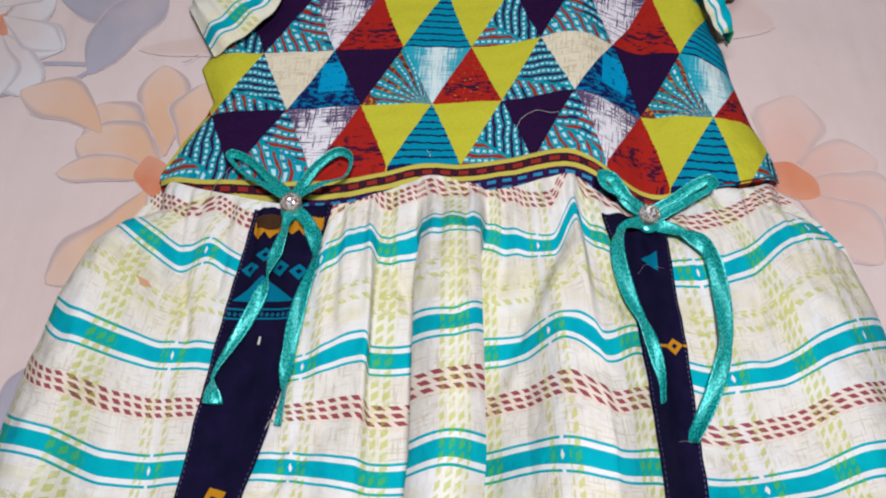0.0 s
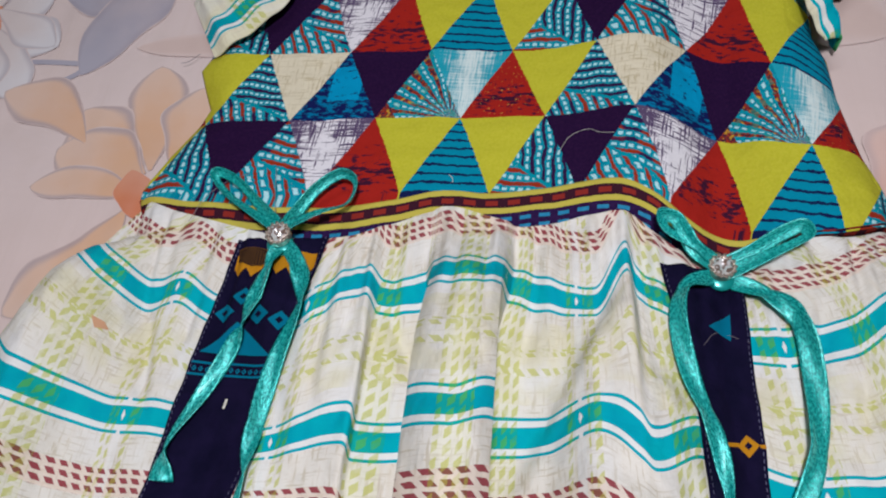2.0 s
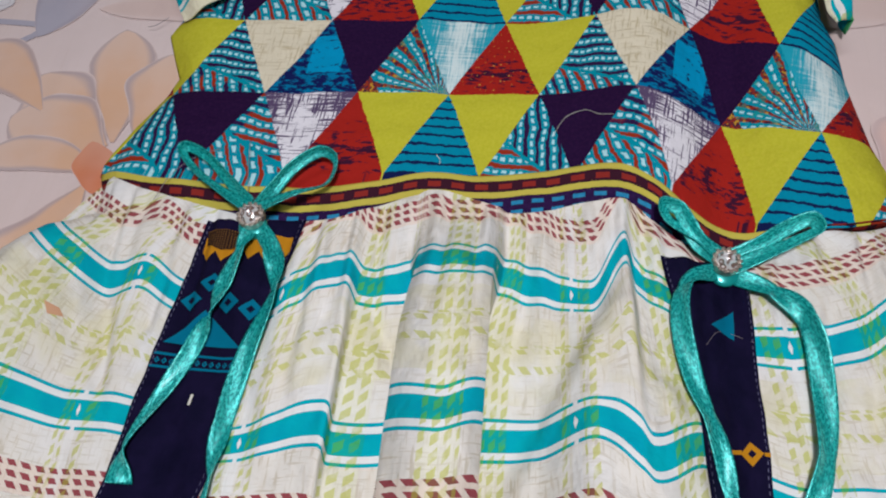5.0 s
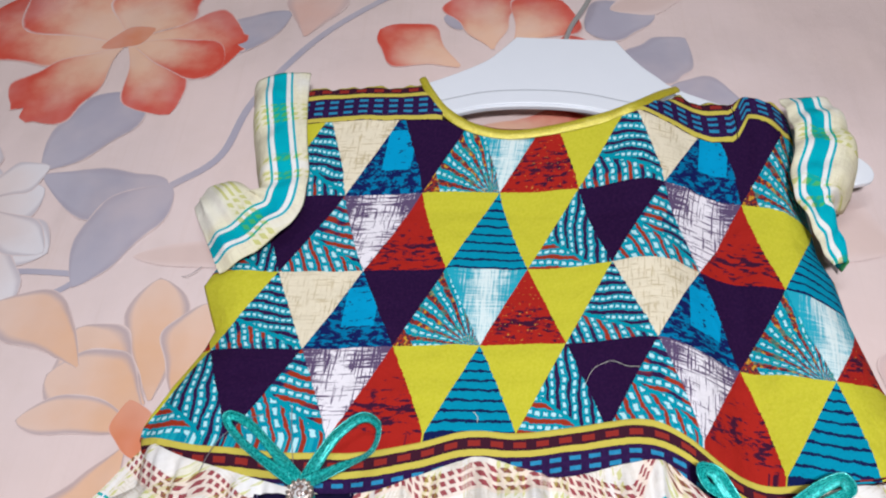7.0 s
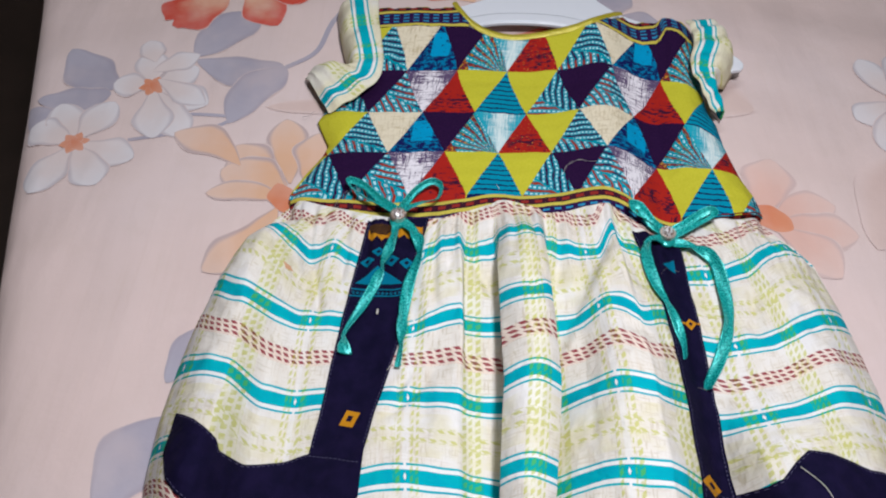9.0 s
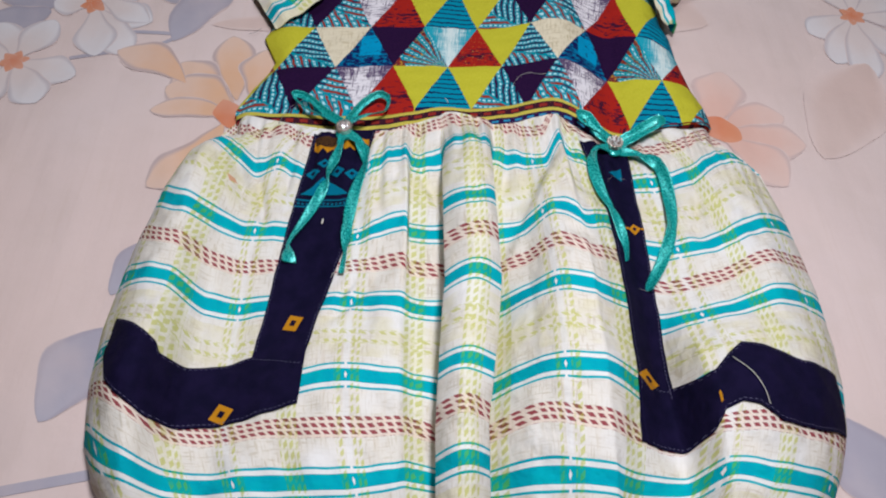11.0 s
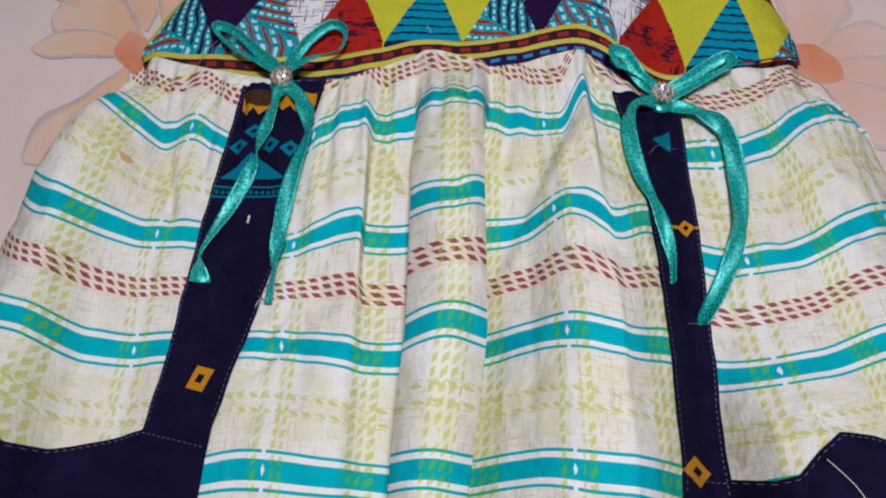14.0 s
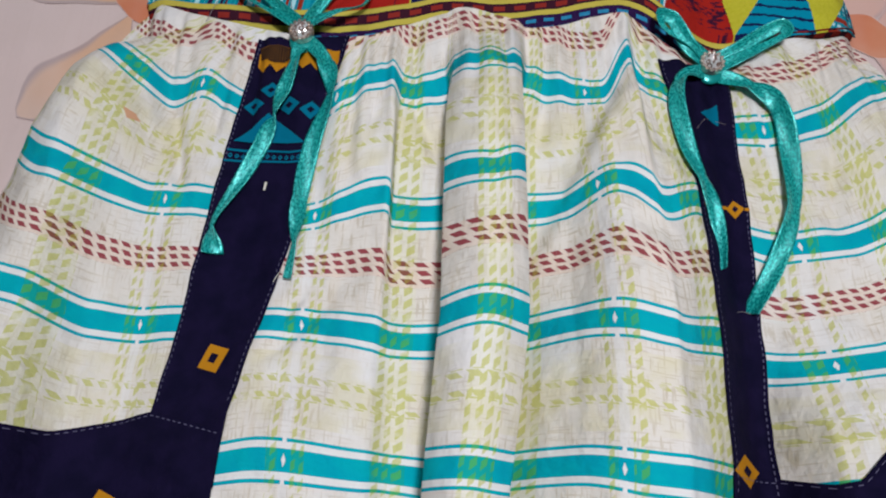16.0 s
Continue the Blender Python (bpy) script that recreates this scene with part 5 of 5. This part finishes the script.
bow((-0.0785, -0.0055),
    ((((-0.0795, -0.002), (-0.090, 0.0035), (-0.103, 0.0125), (-0.1105, 0.0205), (-0.1085, 0.0235), (-0.100, 0.0195), (-0.090, 0.010), (-0.0805, 0.0)), [0.0065, 0.006, 0.005, 0.005, 0.006], (25, 50, 60, 62, 50, 25), 0.0035),
     (((-0.0785, -0.002), (-0.0755, 0.008), (-0.069, 0.018), (-0.060, 0.0240), (-0.0535, 0.0205), (-0.0555, 0.0110), (-0.065, 0.0035), (-0.078, -0.002)), [0.006, 0.0055, 0.005, 0.0055, 0.0068], (25, 50, 60, 62, 45, 20), 0.0035)),
    ((((-0.0785, -0.006), (-0.0797, -0.0195), (-0.0837, -0.034), (-0.0872, -0.0452), (-0.0952, -0.0658), (-0.1028, -0.0826), (-0.1020, -0.0943)), [0.0055, 0.0068, 0.0075, 0.0062, 0.0050, 0.0085], (-60, 45, 15, 68, -35, 20, 60, -30)),
     (((-0.0770, -0.006), (-0.0690, -0.0180), (-0.0645, -0.0320), (-0.0700, -0.0531), (-0.0728, -0.0747), (-0.0720, -0.0912), (-0.0735, -0.1046)), [0.0055, 0.0075, 0.0075, 0.0068, 0.0060, 0.0040], (40, -30, 62, 10, -40, 66, 30))),
    "teal satin ribbon bow with two loops and a rhinestone")
bow((0.0788, -0.0105),
    ((((0.0790, -0.009), (0.0700, -0.004), (0.0600, 0.0005), (0.0580, 0.0065), (0.0635, 0.0060), (0.0665, 0.0005), (0.0700, -0.0055), (0.0785, -0.0095)), [0.0070, 0.0065, 0.0055, 0.0065, 0.0070], (15, 35, 50, 40, 15), 0.0032),
     (((0.0805, -0.008), (0.0890, -0.0040), (0.0985, 0.0025), (0.1060, 0.0052), (0.1075, 0.0005), (0.1010, -0.0030), (0.0910, -0.0075), (0.0810, -0.0115)), [0.0070, 0.0062, 0.0055, 0.0062, 0.0070], (15, 35, 50, 40, 15), 0.0032)),
    ((((0.0780, -0.012), (0.0660, -0.0200), (0.0618, -0.0320), (0.0638, -0.0529), (0.0694, -0.0701), (0.0724, -0.0833), (0.0718, -0.0972)), [0.006, 0.007, 0.0070, 0.0068, 0.0070, 0.0050, 0.0040], (-50, 60, 25, -40, 12, 62)),
     (((0.0805, -0.0125), (0.0925, -0.0200), (0.1012, -0.0296), (0.1035, -0.0471), (0.1005, -0.0717), (0.0930, -0.0919), (0.0830, -0.1101)), [0.006, 0.0075, 0.0080, 0.0080, 0.0075, 0.0070, 0.0080], (40, -28, 58, 20, -30, 15, 60))),
    "teal satin ribbon bow with a small curled loop and a rhinestone")


# loose threads on the dress
def thread(pts, up, kind="thread", radius=0.00013, on=body_z):
    sewn(tube("loose_thread", [(x, y, float(on(x, y)) + up) for x, y in pts], radius, MAT[kind], dress, "stray sewing thread"))


thread(((0.0230, 0.042), (0.0270, 0.049), (0.0340, 0.052), (0.0390, 0.0495), (0.0440, 0.0485)), 0.0012, radius=0.00008)
thread(((-0.0195, 0.0305), (-0.0180, 0.0285), (-0.0180, 0.0265)), 0.001)
thread(((0.104, -0.1608), (0.1094, -0.1693), (0.1124, -0.1777), (0.1139, -0.1838)), 0.003, on=skirt_z, radius=0.00013)
thread(((-0.0196, -0.0785), (-0.0197, -0.0860), (-0.0174, -0.0889), (-0.0155, -0.0864), (-0.0157, -0.0832)), 0.002, on=skirt_z)
thread(((0.0705, -0.0395), (0.0745, -0.0345), (0.0790, -0.0336), (0.0865, -0.0362)), 0.0015, "dark_thread", on=skirt_z, radius=0.00008)
thread(((-0.118, 0.003), (-0.114, 0.014), (-0.106, 0.022), (-0.098, 0.0255)), 0.004, "dark_thread")
thread(((-0.0830, 0.0020), (-0.0860, 0.0150), (-0.0880, 0.0290)), 0.004, "dark_thread")
thread(((-0.141, 0.098), (-0.1455, 0.0935), (-0.1490, 0.0925)), 0.001, "dark_thread")
thread(((-0.0735, -0.1046), (-0.0765, -0.102), (-0.079, -0.105)), 0.002, "thread", on=skirt_z)
thread(((0.083, -0.1100), (0.0800, -0.1095), (0.0770, -0.1105)), 0.002, "dark_thread", on=skirt_z)


# ---- hanger ----
hanger = empty("clothes_hanger", (0.025, 0.22, 0.0), "white plastic child's hanger with a steel hook inside the dress", "hanger")
hanger_in = Matrix.Translation((-0.025, -0.22, 0))


def make_hanger():
    half = curve_points([(0.000, 0.2400, 0), (-0.008, 0.2300, 0), (-0.018, 0.2200, 0), (-0.043, 0.2060, 0), (-0.080, 0.190, 0), (-0.105, 0.172, 0)], 8)[:, :2]
    right = curve_points([(0.0520, 0.2375, 0), (0.0610, 0.2220, 0), (0.0700, 0.2110, 0), (0.082, 0.200, 0), (0.120, 0.181, 0), (0.150, 0.163, 0), (0.160, 0.153, 0), (0.159, 0.1445, 0), (0.151, 0.1415, 0)], 8)[:, :2]
    under = curve_points([(0.120, 0.155, 0), (0.080, 0.174, 0), (0.052, 0.1815, 0), (0.032, 0.1870, 0), (0.010, 0.1890, 0), (-0.015, 0.1875, 0), (-0.038, 0.181, 0), (-0.070, 0.172, 0), (-0.100, 0.158, 0)], 8)[:, :2]
    ring = [*half[::-1], *right, *under]
    bm = bmesh.new()
    f = bm.faces.new([bm.verts.new((x, y, 0.0110)) for x, y in ring])
    if f.normal.z > 0:
        f.normal_flip()
    bm.normal_update()
    up = bmesh.ops.extrude_face_region(bm, geom=[f])
    bmesh.ops.translate(bm, verts=[g for g in up["geom"] if isinstance(g, bmesh.types.BMVert)], vec=(0, 0, 0.003))
    bmesh.ops.recalc_face_normals(bm, faces=bm.faces)
    rim = [e for e in bm.edges if abs(e.verts[0].co.z - e.verts[1].co.z) < 1e-6]
    bmesh.ops.bevel(bm, geom=rim, offset=0.0010, segments=3, profile=0.6, affect="EDGES")
    o = bm_object("body", bm, MAT["plastic"], hanger)
    o.matrix_parent_inverse = hanger_in
    lip = ribbon("rim", [(x, y, 0.0141) for x, y in under[6:-6]], 0.0095, (0, 0), MAT["plastic"], hanger, "", 0.0, 0.0006)
    lip.location.y = 0.0062
    lip.matrix_parent_inverse = hanger_in
    hook = tube("hook", [(0.0260, 0.2370, 0.010), (0.0275, 0.2450, 0.010), (0.0305, 0.2540, 0.010), (0.0350, 0.2630, 0.010), (0.0400, 0.2730, 0.010), (0.0440, 0.2860, 0.010), (0.0390, 0.3010, 0.010), (0.0230, 0.3060, 0.010), (0.0090, 0.2970, 0.010)], 0.0013, MAT["steel"], hanger, "bent steel wire hook", 10)
    hook.matrix_parent_inverse = hanger_in


make_hanger()


# ---- other clothes at the edge ----
def heap(name, centre, rx, ry, high, seed, material, label, lean=0.0):
    """A soft folded garment lying on the sheet."""
    r, c = np.linspace(0, 1, 44)[:, None], np.linspace(0, 2 * np.pi, 97)[None]
    rim = 1 + 0.10 * np.sin(2 * c + seed) + 0.05 * np.sin(5 * c + seed * 2) + 0.025 * np.sin(11 * c + seed)
    X0, Y0 = rx * r * rim * np.cos(c), ry * r * rim * np.sin(c)
    X, Y = centre[0] + X0 * math.cos(lean) - Y0 * math.sin(lean), centre[1] + X0 * math.sin(lean) + Y0 * math.cos(lean)
    Z = 0.0008 + high * (1 - r ** 5) * (1 + 0.22 * bump_of(X, Y, seed, 0.05) + 0.1 * bump_of(X, Y, seed + 1, 0.018))
    ob = grid_object(name, X, Y, Z, X, Y, material, None, "", 0.0006)
    return tagged(ob, label, "garment")


MAT["teal_cloth"] = plain_cloth("teal_velour", (0.02, 0.18, 0.24), (0.04, 0.27, 0.33), 60.0)
MAT["red_cloth"] = plain_cloth("red_cotton", (0.36, 0.01, 0.015), (0.46, 0.02, 0.03), 60.0)
MAT["brown_cloth"] = plain_cloth("brown_print", (0.22, 0.09, 0.02), (0.34, 0.16, 0.05), 90.0)
folded = heap("folded_garment", (0.338, -0.010), 0.066, 0.070, 0.014, 3, MAT["teal_cloth"], "teal velour garment folded on the sheet")
ribbon("trim", [(0.274, 0.016, 0.0105), (0.271, 0.030, 0.012), (0.272, 0.046, 0.013), (0.282, 0.060, 0.013), (0.300, 0.066, 0.013)], 0.0088, (20, -10, 15, 0), MAT["brown_cloth"], folded, "brown printed edging", -0.0012, 0.0012)
bm = bmesh.new()
for i in range(10):
    a = i * 0.62832
    bmesh.ops.create_icosphere(bm, subdivisions=1, radius=0.0012, matrix=Matrix.Translation((0.2735 + 0.0034 * math.cos(a), 0.0480 + 0.0034 * math.sin(a), 0.0165)))
bm_object("bead_ring", bm, MAT["silver"], folded, "ring of pale beads")
heap("folded_garment", (0.232, -0.238), 0.050, 0.034, 0.012, 6, MAT["red_cloth"], "red cotton garment folded on the sheet", 0.3)
